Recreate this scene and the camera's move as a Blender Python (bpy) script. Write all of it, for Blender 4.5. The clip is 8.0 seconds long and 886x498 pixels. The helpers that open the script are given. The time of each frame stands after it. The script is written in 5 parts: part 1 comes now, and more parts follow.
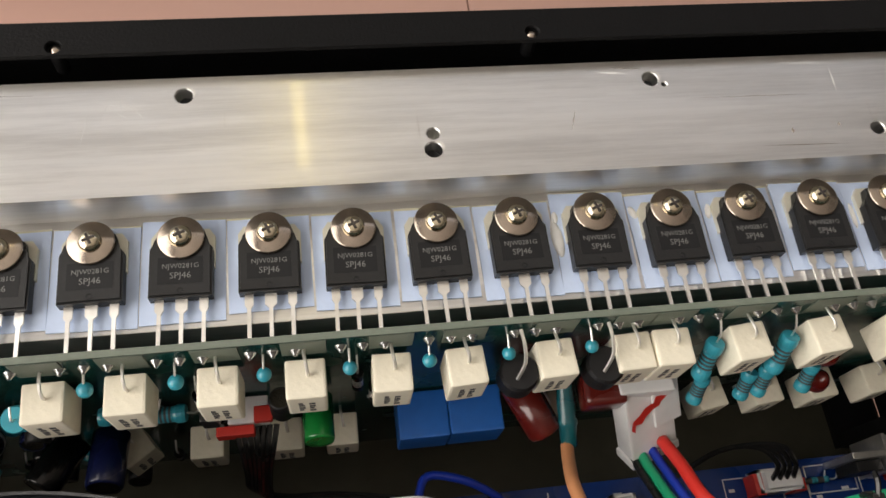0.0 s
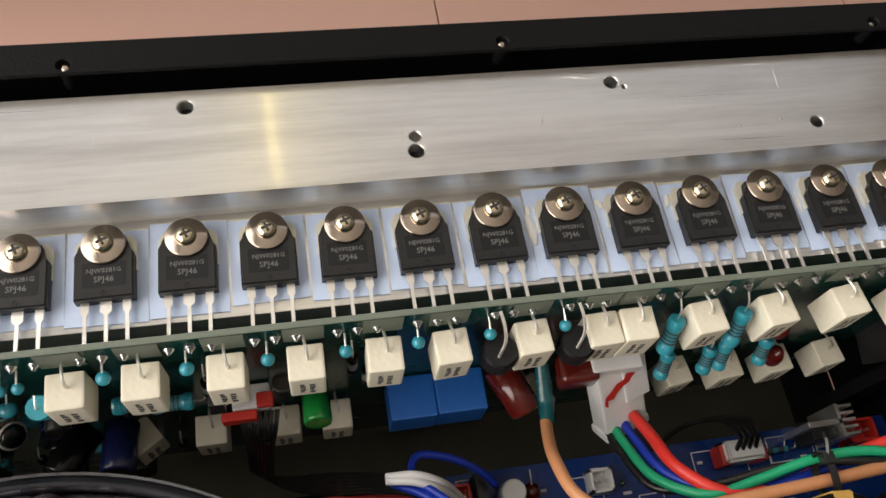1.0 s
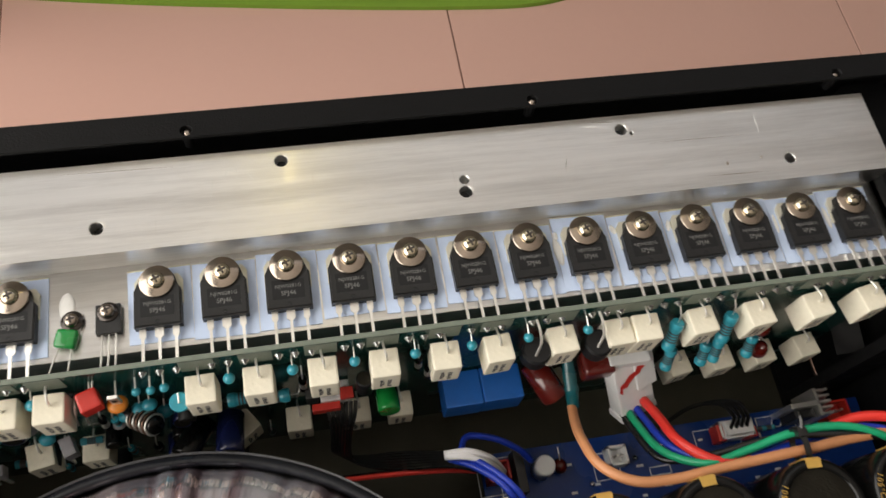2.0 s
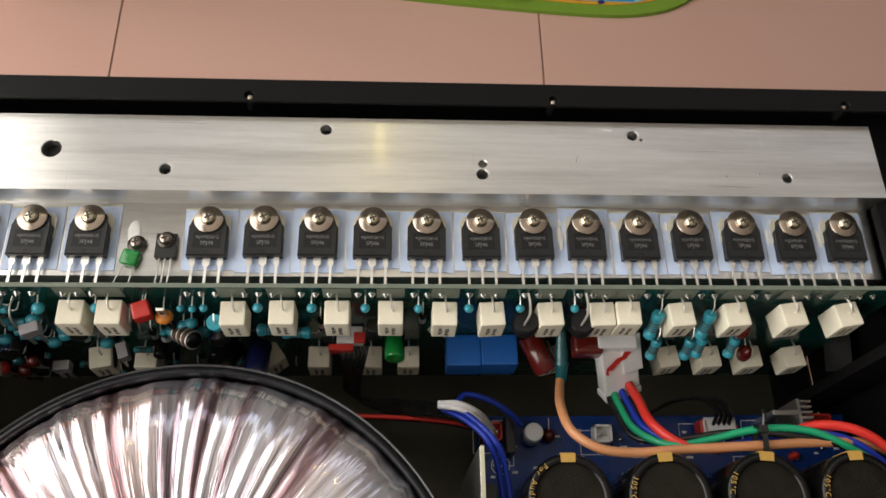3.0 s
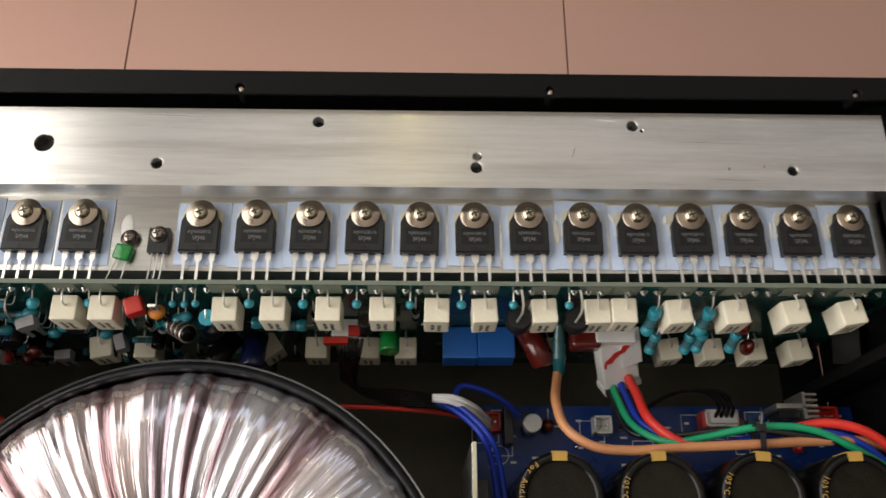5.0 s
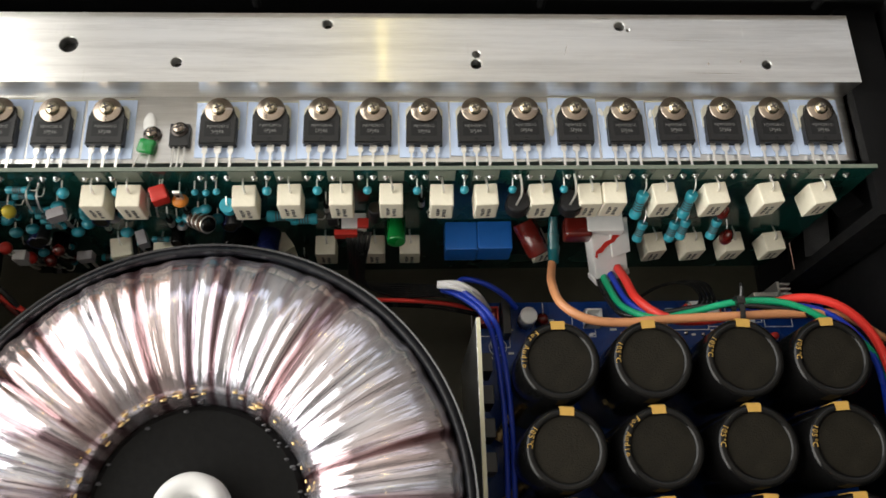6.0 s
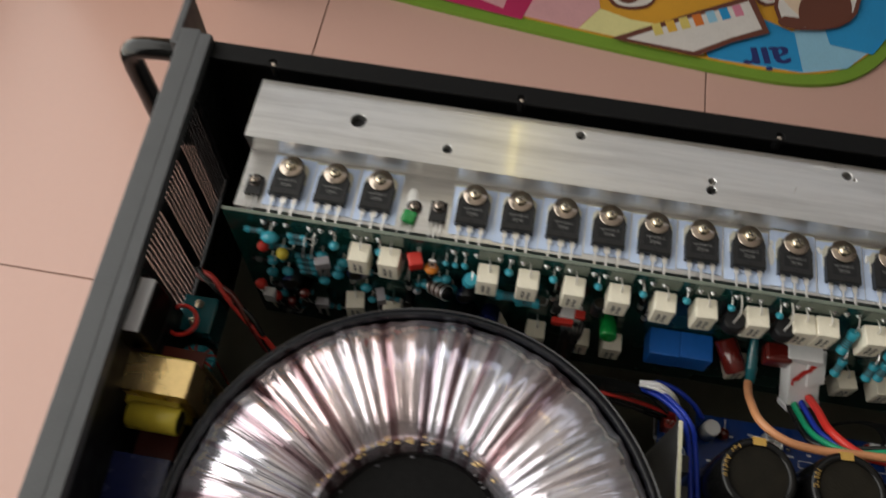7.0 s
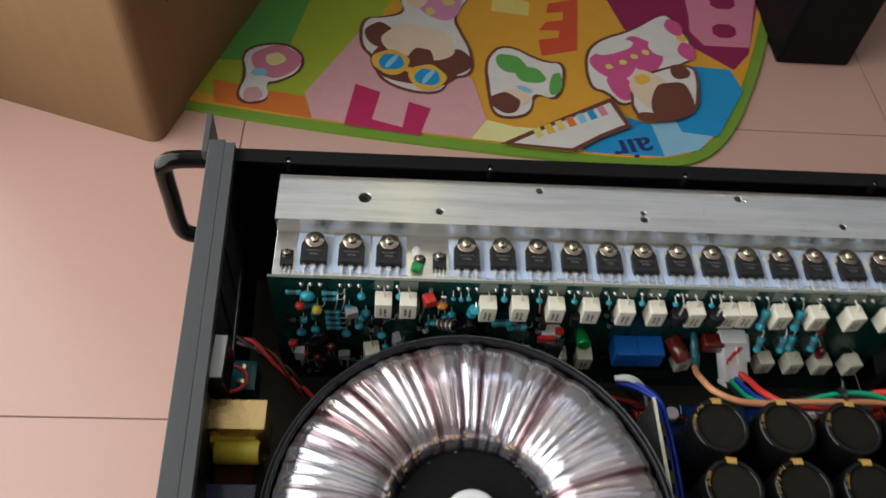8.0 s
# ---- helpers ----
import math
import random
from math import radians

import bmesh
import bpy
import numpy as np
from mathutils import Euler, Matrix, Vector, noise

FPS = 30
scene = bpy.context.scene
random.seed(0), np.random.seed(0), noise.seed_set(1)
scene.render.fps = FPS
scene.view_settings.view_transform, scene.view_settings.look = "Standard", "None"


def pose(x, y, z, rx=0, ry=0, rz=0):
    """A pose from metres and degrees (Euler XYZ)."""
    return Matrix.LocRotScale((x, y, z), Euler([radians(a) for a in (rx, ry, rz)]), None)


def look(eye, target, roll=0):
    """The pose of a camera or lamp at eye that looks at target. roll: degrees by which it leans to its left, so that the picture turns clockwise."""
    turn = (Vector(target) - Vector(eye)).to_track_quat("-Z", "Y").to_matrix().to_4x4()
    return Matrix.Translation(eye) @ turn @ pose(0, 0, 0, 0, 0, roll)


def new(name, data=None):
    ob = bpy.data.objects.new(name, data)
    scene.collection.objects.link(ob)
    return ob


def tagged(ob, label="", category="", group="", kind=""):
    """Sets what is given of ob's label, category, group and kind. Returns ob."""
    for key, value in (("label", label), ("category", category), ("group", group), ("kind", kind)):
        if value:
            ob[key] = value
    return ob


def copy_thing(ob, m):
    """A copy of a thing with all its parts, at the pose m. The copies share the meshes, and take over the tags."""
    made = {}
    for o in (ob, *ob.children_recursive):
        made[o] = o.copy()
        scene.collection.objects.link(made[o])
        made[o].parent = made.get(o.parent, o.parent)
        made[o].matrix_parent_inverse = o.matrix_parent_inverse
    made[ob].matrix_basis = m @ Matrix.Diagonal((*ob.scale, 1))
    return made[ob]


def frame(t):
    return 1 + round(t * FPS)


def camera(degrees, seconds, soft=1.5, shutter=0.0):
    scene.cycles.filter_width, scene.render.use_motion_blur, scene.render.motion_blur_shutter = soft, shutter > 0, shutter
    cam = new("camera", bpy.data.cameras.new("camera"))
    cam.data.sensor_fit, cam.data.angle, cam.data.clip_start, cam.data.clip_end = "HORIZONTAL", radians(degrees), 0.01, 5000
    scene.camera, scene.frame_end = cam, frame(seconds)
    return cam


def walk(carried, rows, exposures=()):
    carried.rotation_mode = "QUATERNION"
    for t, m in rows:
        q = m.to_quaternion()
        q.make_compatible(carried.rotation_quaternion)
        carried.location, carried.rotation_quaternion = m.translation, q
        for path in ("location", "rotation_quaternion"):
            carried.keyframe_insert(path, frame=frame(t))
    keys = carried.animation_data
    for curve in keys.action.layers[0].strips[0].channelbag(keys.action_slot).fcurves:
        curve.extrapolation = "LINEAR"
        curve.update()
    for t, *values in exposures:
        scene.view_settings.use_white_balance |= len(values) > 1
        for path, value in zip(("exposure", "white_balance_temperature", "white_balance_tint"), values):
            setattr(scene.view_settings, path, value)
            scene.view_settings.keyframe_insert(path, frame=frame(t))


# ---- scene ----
cam = camera(56.3, 8.0, shutter=0.4)
EXPOSURE = 0.0
PATH = [
    (0, (0.081, -0.097, 0.324), (0.356, 0.72, -1.48), 13.0),
    (0.5, (0.076, -0.104, 0.332), (0.399, 0.728, -1.458), 13.9),
    (1, (0.075, -0.11, 0.34), (0.412, 0.723, -1.447), 14.4),
    (1.2, (0.068, -0.112, 0.346), (0.389, 0.736, -1.436), 13.1),
    (2.3, (0.052, -0.139, 0.421), (0.365, 0.671, -1.38), 12.3),
    (2.5, (0.06, -0.151, 0.432), (0.318, 0.685, -1.366), 10.8),
    (3, (0.075, -0.152, 0.431), (0.191, 0.681, -1.384), 7.6),
    (3.5, (0.08, -0.144, 0.411), (0.132, 0.629, -1.432), 2.9),
    (4, (0.078, -0.137, 0.409), (0.109, 0.615, -1.445), 2.0),
    (4.2, (0.076, -0.136, 0.403), (0.097, 0.613, -1.451), 1.7),
    (5.3, (0.094, -0.139, 0.44), (0.164, 0.595, -1.418), 5.7),
    (5.5, (0.087, -0.154, 0.438), (0.181, 0.556, -1.43), 8.4),
    (6, (0.078, -0.186, 0.441), (0.176, 0.533, -1.423), 6.7),
    (6.5, (0.054, -0.195, 0.453), (0.065, 0.616, -1.374), 4.1),
    (7, (0.014, -0.208, 0.473), (-0.113, 0.698, -1.305), 1.9),
    (7.5, (-0.029, -0.25, 0.512), (-0.027, 0.86, -1.151), 5.5),
    (8, (-0.048, -0.303, 0.53), (0.085, 0.887, -1.072), 7.0),
]
walk(cam, [(t, look(eye, target, roll)) for t, eye, target, roll in PATH], [(0.0, EXPOSURE + 0.20, 6700, 13), (2.4, EXPOSURE + 0.24, 6650, 11), (3.2, EXPOSURE + 0.05, 6650, 11), (4.2, EXPOSURE + 0.05, 6650, 11), (5.4, EXPOSURE - 0.12, 6700, 11), (6.0, EXPOSURE + 0.32, 6500, 9), (6.5, EXPOSURE + 0.1, 6550, 10), (7.0, EXPOSURE - 0.30, 6450, 10), (7.5, EXPOSURE - 0.20, 6150, 9), (8.0, EXPOSURE - 0.08, 6050, 8)])

FLOOR = -0.45      # room floor; the amplifier's base plate lies at z = 0
PLATE = 0.122      # face of the heatsink that carries the transistors
STRIP = 0.1375      # raised face of the heatsink
ROOM = (-0.95, 2.6, -2.4, 1.45, 2.55)

# ---- light ----
world = bpy.data.worlds.new("sky")
scene.world = world
world.use_nodes = True
wn = world.node_tree
sky = wn.nodes.new("ShaderNodeTexSky")
sky.sky_type, sky.sun_disc = "NISHITA", False
sky.sun_elevation, sky.sun_rotation = radians(40), radians(250)
wn.links.new(sky.outputs[0], wn.nodes["Background"].inputs[0])
wn.nodes["Background"].inputs[1].default_value = 0.1


def area_lamp(name, eye, target, sx, sy, watts, colour):
    data = bpy.data.lights.new(name, "AREA")
    data.shape, data.size, data.size_y, data.energy, data.color = "RECTANGLE", sx, sy, watts, colour
    ob = new(name, data)
    ob.matrix_world = look(eye, target)
    return ob


area_lamp("window_daylight", (-0.99, 0.0, 0.95), (0, 0.0, 0.95), 2.5, 2.3, 56, (1.0, 0.95, 0.84))
area_lamp("north_window_daylight", (0.65, 1.49, 2.05), (0.65, 0, 1.8), 3.1, 0.8, 6.5, (1.0, 0.98, 0.94))
area_lamp("wall_tube_light", (0.02, 1.41, 2.2), (0.02, 0, 2.2), 0.02, 0.6, 0.75, (1.0, 0.80, 0.22))


# ---- materials ----
def mk(name, col, rough=0.5, metal=0.0, var=0.18, scale=250.0, bump=0.0, coat=0.0, stretch=(1, 1, 1), rvar=0.12, tint=None, spec=0.5, aniso=0.0, scratch=False):
    m = bpy.data.materials.new(name)
    m.use_nodes = True
    n, l = m.node_tree.nodes, m.node_tree.links
    b = n["Principled BSDF"]
    tc, mp = n.new("ShaderNodeTexCoord"), n.new("ShaderNodeMapping")
    mp.inputs["Scale"].default_value = stretch
    l.new(tc.outputs["Object"], mp.inputs[0])
    fine, coarse = n.new("ShaderNodeTexNoise"), n.new("ShaderNodeTexNoise")
    fine.inputs["Scale"].default_value, fine.inputs["Detail"].default_value = scale, 4
    coarse.inputs["Scale"].default_value, coarse.inputs["Detail"].default_value = scale / 9, 3
    for t in (fine, coarse):
        l.new(mp.outputs[0], t.inputs["Vector"])
    add = n.new("ShaderNodeMath")
    add.operation = "ADD"
    l.new(fine.outputs["Fac"], add.inputs[0])
    l.new(coarse.outputs["Fac"], add.inputs[1])
    rnd = n.new("ShaderNodeObjectInfo")
    mix2 = n.new("ShaderNodeMath")
    mix2.operation = "MULTIPLY_ADD"
    l.new(rnd.outputs["Random"], mix2.inputs[0])
    mix2.inputs[1].default_value = 0.3
    l.new(add.outputs[0], mix2.inputs[2])
    ramp = n.new("ShaderNodeMapRange")
    ramp.inputs["From Min"].default_value, ramp.inputs["From Max"].default_value = 0.6, 1.7
    l.new(mix2.outputs[0], ramp.inputs["Value"])
    mix = n.new("ShaderNodeMix")
    mix.data_type = "RGBA"
    low = tint or tuple(c * (1 - var) for c in col)
    high = tuple(min(1, c * (1 + var * 0.6)) for c in col)
    mix.inputs["A"].default_value, mix.inputs["B"].default_value = (*low, 1), (*high, 1)
    l.new(ramp.outputs[0], mix.inputs["Factor"])
    l.new(mix.outputs["Result"], b.inputs["Base Color"])
    rr = n.new("ShaderNodeMapRange")
    rr.inputs["From Min"].default_value, rr.inputs["From Max"].default_value = 0.3, 0.7
    rr.inputs["To Min"].default_value, rr.inputs["To Max"].default_value = max(0.03, rough - rvar), min(1, rough + rvar)
    l.new(coarse.outputs["Fac"], rr.inputs["Value"])
    l.new(rr.outputs[0], b.inputs["Roughness"])
    b.inputs["Metallic"].default_value = metal
    b.inputs["Coat Weight"].default_value, b.inputs["Coat Roughness"].default_value = coat, 0.07 if aniso else 0.03
    b.inputs["Specular IOR Level"].default_value = spec
    if aniso:
        tan = n.new("ShaderNodeTangent")
        tan.direction_type, tan.axis = "RADIAL", "X"
        l.new(tan.outputs[0], b.inputs["Tangent"])
        b.inputs["Anisotropic"].default_value = aniso
    if scratch:
        mp2, sc, cut, mx = n.new("ShaderNodeMapping"), n.new("ShaderNodeTexNoise"), n.new("ShaderNodeMapRange"), n.new("ShaderNodeMath")
        mp2.inputs["Scale"].default_value, mp2.inputs["Rotation"].default_value = (1, 0.06, 1), (0, 0, 0.2)
        l.new(tc.outputs["Object"], mp2.inputs[0])
        l.new(mp2.outputs[0], sc.inputs["Vector"])
        sc.inputs["Scale"].default_value, sc.inputs["Detail"].default_value = 700, 1
        cut.inputs["From Min"].default_value, cut.inputs["From Max"].default_value = 0.74, 0.80
        cut.inputs["To Max"].default_value = 0.35
        l.new(sc.outputs["Fac"], cut.inputs["Value"])
        stain, blend, dim = n.new("ShaderNodeTexNoise"), n.new("ShaderNodeMix"), n.new("ShaderNodeMapRange")
        mp3 = n.new("ShaderNodeMapping")
        mp3.inputs["Scale"].default_value = (0.12, 1.8, 1)
        l.new(tc.outputs["Object"], mp3.inputs[0])
        l.new(mp3.outputs[0], stain.inputs["Vector"])
        stain.inputs["Scale"].default_value, stain.inputs["Detail"].default_value, stain.inputs["Roughness"].default_value = 90, 8, 0.7
        dim.inputs["From Min"].default_value, dim.inputs["From Max"].default_value = 0.42, 0.66
        dim.inputs["To Min"].default_value, dim.inputs["To Max"].default_value = 0.0, 0.5
        l.new(stain.outputs["Fac"], dim.inputs["Value"])
        blend.data_type = "RGBA"
        blend.inputs["B"].default_value = (0.50, 0.485, 0.46, 1)
        l.new(dim.outputs[0], blend.inputs["Factor"])
        l.new(mix.outputs["Result"], blend.inputs["A"])
        l.new(blend.outputs["Result"], b.inputs["Base Color"])
        mx.operation = "ADD"
        l.new(rr.outputs[0], mx.inputs[0])
        l.new(cut.outputs[0], mx.inputs[1])
        l.new(mx.outputs[0], b.inputs["Roughness"])
    if bump:
        bp = n.new("ShaderNodeBump")
        bp.inputs["Strength"].default_value, bp.inputs["Distance"].default_value = bump, 0.0006
        l.new(fine.outputs["Fac"], bp.inputs["Height"])
        l.new(bp.outputs[0], b.inputs["Normal"])
    return m


M = {
    "alu": mk("brushed_aluminium", (0.90, 0.89, 0.87), 0.34, 1.0, 0.12, 900, 0.06, stretch=(0.012, 1, 1), rvar=0.04, aniso=0.85, scratch=True, coat=0.6),
    "alu_cut": mk("sawn_aluminium", (0.8, 0.8, 0.8), 0.4, 1.0, 0.15, 700, 0.3),
    "steel": mk("plated_screw_steel", (0.72, 0.64, 0.48), 0.2, 1.0, 0.2, 500, 0.1),
    "washer": mk("zinc_washer", (0.46, 0.39, 0.33), 0.22, 1.0, 0.2, 400, 0.1),
    "darkscrew": mk("black_oxide_screw", (0.08, 0.07, 0.065), 0.3, 0.8, 0.3, 400, 0.1),
    "tin": mk("tinned_lead", (0.90, 0.88, 0.84), 0.42, 1.0, 0.12, 600, 0.1),
    "solder": mk("solder", (0.6, 0.6, 0.6), 0.22, 1.0, 0.2, 900, 0.2),
    "epoxy": mk("black_mould_epoxy", (0.014, 0.014, 0.0145), 0.42, 0, 0.3, 900, 0.15, spec=0.4),
    "mark": mk("laser_marking", (0.17, 0.17, 0.165), 0.6, 0, 0.2, 900),
    "cream": mk("pale_film", (0.68, 0.66, 0.48), 0.5, 0, 0.1, 500),
    "tab": mk("nickel_tab", (0.80, 0.78, 0.66), 0.4, 0.35, 0.15, 600, 0.1),
    "pad": mk("blue_silicone_pad", (0.60, 0.72, 0.96), 0.55, 0, 0.10, 300, 0.15),
    "paste": mk("thermal_paste", (0.82, 0.82, 0.8), 0.6, 0, 0.1, 500, 0.4),
    "pcb": mk("green_solder_mask", (0.006, 0.045, 0.033), 0.22, 0, 0.35, 300, 0.1, tint=(0.004, 0.03, 0.03), spec=0.35),
    "pcb_edge": mk("fibreglass_edge", (0.17, 0.2, 0.16), 0.6, 0, 0.2, 900, 0.2),
    "pcb_blue": mk("blue_solder_mask", (0.004, 0.035, 0.19), 0.25, 0, 0.3, 250, 0.1, spec=0.3),
    "pcb_red": mk("brown_phenolic_board", (0.11, 0.018, 0.010), 0.4, 0, 0.3, 250, 0.1),
    "silk": mk("silkscreen_white", (0.7, 0.72, 0.74), 0.6, 0, 0.1, 700),
    "cement": mk("white_cement_resistor", (0.80, 0.75, 0.61), 0.7, 0, 0.10, 500, 0.35),
    "ink": mk("black_ink", (0.06, 0.06, 0.06), 0.6, 0, 0.3, 1500),
    "teal": mk("teal_resistor_lacquer", (0.03, 0.32, 0.42), 0.35, 0, 0.2, 600, 0.1, coat=0.4),
    "m_knurl": mk("copper_coil_wire", (0.22, 0.13, 0.09), 0.25, 0.6, 0.3, 500, 0.1),
    "black": mk("satin_black_plastic", (0.010, 0.010, 0.011), 0.45, 0, 0.3, 400, 0.1, spec=0.3),
    "shiny_black": mk("glossy_black_sleeve", (0.005, 0.005, 0.005), 0.18, 0, 0.3, 300, 0.03, rvar=0.08, spec=0.3),
    "cap_top": mk("capacitor_vent_top", (0.014, 0.012, 0.008), 0.5, 0, 0.6, 1500, 0.6, spec=0.15),
    "gold": mk("gold_print", (0.56, 0.34, 0.08), 0.4, 0.2, 0.15, 500),
    "blue": mk("blue_plastic_case", (0.012, 0.12, 0.46), 0.35, 0, 0.15, 300, 0.05, coat=0.2),
    "green": mk("green_film_sleeve", (0.006, 0.22, 0.04), 0.2, 0, 0.2, 400, 0.05, coat=0.5),
    "red": mk("red_plastic", (0.55, 0.03, 0.02), 0.4, 0, 0.2, 400, 0.05),
    "maroon": mk("dark_red_lacquer", (0.11, 0.009, 0.006), 0.25, 0, 0.3, 400, 0.05, coat=0.6),
    "orange": mk("orange_lacquer", (0.6, 0.2, 0.02), 0.4, 0, 0.2, 400, 0.05),
    "yellow": mk("yellow_tape", (0.62, 0.50, 0.05), 0.4, 0, 0.2, 300, 0.1),
    "brass": mk("brass_foil", (0.75, 0.55, 0.25), 0.3, 0.9, 0.2, 300, 0.1),
    "navy": mk("navy_sleeve", (0.01, 0.015, 0.07), 0.25, 0, 0.3, 300, 0.05, coat=0.3),
    "white": mk("white_nylon", (0.80, 0.80, 0.80), 0.45, 0, 0.08, 300, 0.08),
    "w_red": mk("red_wire", (0.75, 0.04, 0.03), 0.35, 0, 0.1, 300, 0.05),
    "w_green": mk("green_wire", (0.01, 0.36, 0.17), 0.35, 0, 0.1, 300, 0.05),
    "w_blue": mk("blue_wire", (0.01, 0.04, 0.42), 0.35, 0, 0.1, 300, 0.05),
    "w_black": mk("black_wire", (0.013, 0.013, 0.013), 0.22, 0, 0.2, 300, 0.05),
    "w_white": mk("white_wire", (0.78, 0.78, 0.8), 0.4, 0, 0.1, 300, 0.05),
    "w_copper": mk("copper_coloured_wire", (0.58, 0.26, 0.12), 0.4, 0, 0.15, 300, 0.05),
    "sleeve": mk("teal_heatshrink", (0.006, 0.10, 0.12), 0.22, 0, 0.3, 250, 0.2, coat=0.4),
    "chassis": mk("black_powder_coat", (0.0065, 0.0065, 0.007), 0.5, 0, 0.3, 1200, 0.25, spec=0.12),
    "panel": mk("grey_anodised_panel", (0.072, 0.075, 0.079), 0.5, 0.3, 0.15, 900, 0.15),
    "base": mk("dark_steel_base", (0.065, 0.062, 0.045), 0.4, 0.2, 0.3, 120, 0.1, spec=0.25),
    "core": mk("black_potting", (0.010, 0.010, 0.010), 0.65, 0, 0.4, 300, 0.5, spec=0.06),
    "tape": mk("black_rim_tape", (0.011, 0.012, 0.016), 0.33, 0, 0.4, 250, 0.35, spec=0.35),
    "film": mk("clear_film_edge", (0.05, 0.05, 0.055), 0.3, 0, 0.6, 120, 0.2),
    "grey": mk("grey_plastic", (0.30, 0.29, 0.31), 0.5, 0, 0.2, 400, 0.1),
    "pale": mk("pale_grey_plastic", (0.52, 0.52, 0.54), 0.45, 0, 0.1, 400, 0.1),
    "tile": mk("pink_floor_tile", (0.56, 0.35, 0.292), 0.3, 0, 0.02, 900, 0.0, rvar=0.015),
    "grout": mk("tile_joint", (0.25, 0.15, 0.12), 0.8, 0, 0.2, 200, 0.2),
    # unseen walls: colour kept dark so less light bounces into the room
    "wall": mk("dimmed_wall_paint", (0.24, 0.235, 0.225), 0.8, 0, 0.05, 40, 0.05),
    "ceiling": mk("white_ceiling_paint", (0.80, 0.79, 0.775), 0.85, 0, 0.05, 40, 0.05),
    "carton": mk("corrugated_cardboard", (0.26, 0.145, 0.065), 0.75, 0, 0.12, 60, 0.15, stretch=(1, 1, 0.15)),
    "wood": mk("plain_wood", (0.3, 0.2, 0.12), 0.6, 0, 0.2, 60, 0.1, stretch=(0.1, 1, 1)),
}


def winding_material():
    """Enamelled wire under crumpled clear film: streaks that run outward from the middle, the pale ones painted glints.
    """
    m = bpy.data.materials.new("copper_winding_with_film_glints")
    m.use_nodes = True
    n, l = m.node_tree.nodes, m.node_tree.links
    b = n["Principled BSDF"]
    tc, sep = n.new("ShaderNodeTexCoord"), n.new("ShaderNodeSeparateXYZ")
    l.new(tc.outputs["Object"], sep.inputs[0])
    ang, rad, com = n.new("ShaderNodeMath"), n.new("ShaderNodeVectorMath"), n.new("ShaderNodeCombineXYZ")
    ang.operation, rad.operation = "ARCTAN2", "LENGTH"
    l.new(sep.outputs["X"], ang.inputs[0])
    l.new(sep.outputs["Y"], ang.inputs[1])
    l.new(tc.outputs["Object"], rad.inputs[0])
    l.new(ang.outputs[0], com.inputs["X"])
    l.new(rad.outputs["Value"], com.inputs["Y"])
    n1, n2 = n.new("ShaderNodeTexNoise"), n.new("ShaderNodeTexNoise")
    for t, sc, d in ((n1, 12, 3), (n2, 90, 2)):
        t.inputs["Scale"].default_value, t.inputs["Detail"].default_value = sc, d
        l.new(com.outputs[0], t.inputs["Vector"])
    # dark and mauve are wire; the near-white end paints the film's glints
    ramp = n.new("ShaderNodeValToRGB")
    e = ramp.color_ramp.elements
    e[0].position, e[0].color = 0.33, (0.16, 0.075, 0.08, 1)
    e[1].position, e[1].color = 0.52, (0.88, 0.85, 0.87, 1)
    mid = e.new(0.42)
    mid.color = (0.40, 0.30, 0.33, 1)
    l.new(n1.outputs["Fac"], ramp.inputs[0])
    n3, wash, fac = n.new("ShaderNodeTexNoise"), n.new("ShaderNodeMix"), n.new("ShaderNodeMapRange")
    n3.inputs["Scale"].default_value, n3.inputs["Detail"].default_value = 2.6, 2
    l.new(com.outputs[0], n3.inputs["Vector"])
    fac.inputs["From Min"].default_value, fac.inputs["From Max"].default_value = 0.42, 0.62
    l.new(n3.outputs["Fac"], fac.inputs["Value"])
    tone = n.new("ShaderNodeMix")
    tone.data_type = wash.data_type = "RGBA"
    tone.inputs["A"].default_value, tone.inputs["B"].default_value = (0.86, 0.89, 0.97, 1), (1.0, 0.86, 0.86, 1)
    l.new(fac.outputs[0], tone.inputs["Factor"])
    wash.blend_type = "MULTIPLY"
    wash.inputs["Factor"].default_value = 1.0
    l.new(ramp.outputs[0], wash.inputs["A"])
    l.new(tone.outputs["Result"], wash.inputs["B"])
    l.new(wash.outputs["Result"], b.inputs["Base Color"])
    b.inputs["Roughness"].default_value = 0.14
    b.inputs["Metallic"].default_value = 0.85
    b.inputs["Coat Weight"].default_value, b.inputs["Coat Roughness"].default_value = 1.0, 0.04
    bp = n.new("ShaderNodeBump")
    bp.inputs["Strength"].default_value, bp.inputs["Distance"].default_value = 0.5, 0.0008
    l.new(n2.outputs["Fac"], bp.inputs["Height"])
    l.new(bp.outputs[0], b.inputs["Normal"])
    return m


M["winding"] = winding_material()


# ---- mesh helpers ----
def thing(name, x=0, y=0, z=0, label="", category="", group="", rz=0, kind=""):
    ob = new(name)
    ob.matrix_world = pose(x, y, z, 0, 0, rz)
    return tagged(ob, label, category, group, kind)


def part(name, bm, material, parent=None, label="", smooth=False):
    me = bpy.data.meshes.new(name)
    bm.normal_update()
    bm.to_mesh(me)
    bm.free()
    me.materials.append(M[material])
    if smooth:
        for p in me.polygons:
            p.use_smooth = True
    ob = new(name, me)
    ob.parent = parent
    return tagged(ob, label)


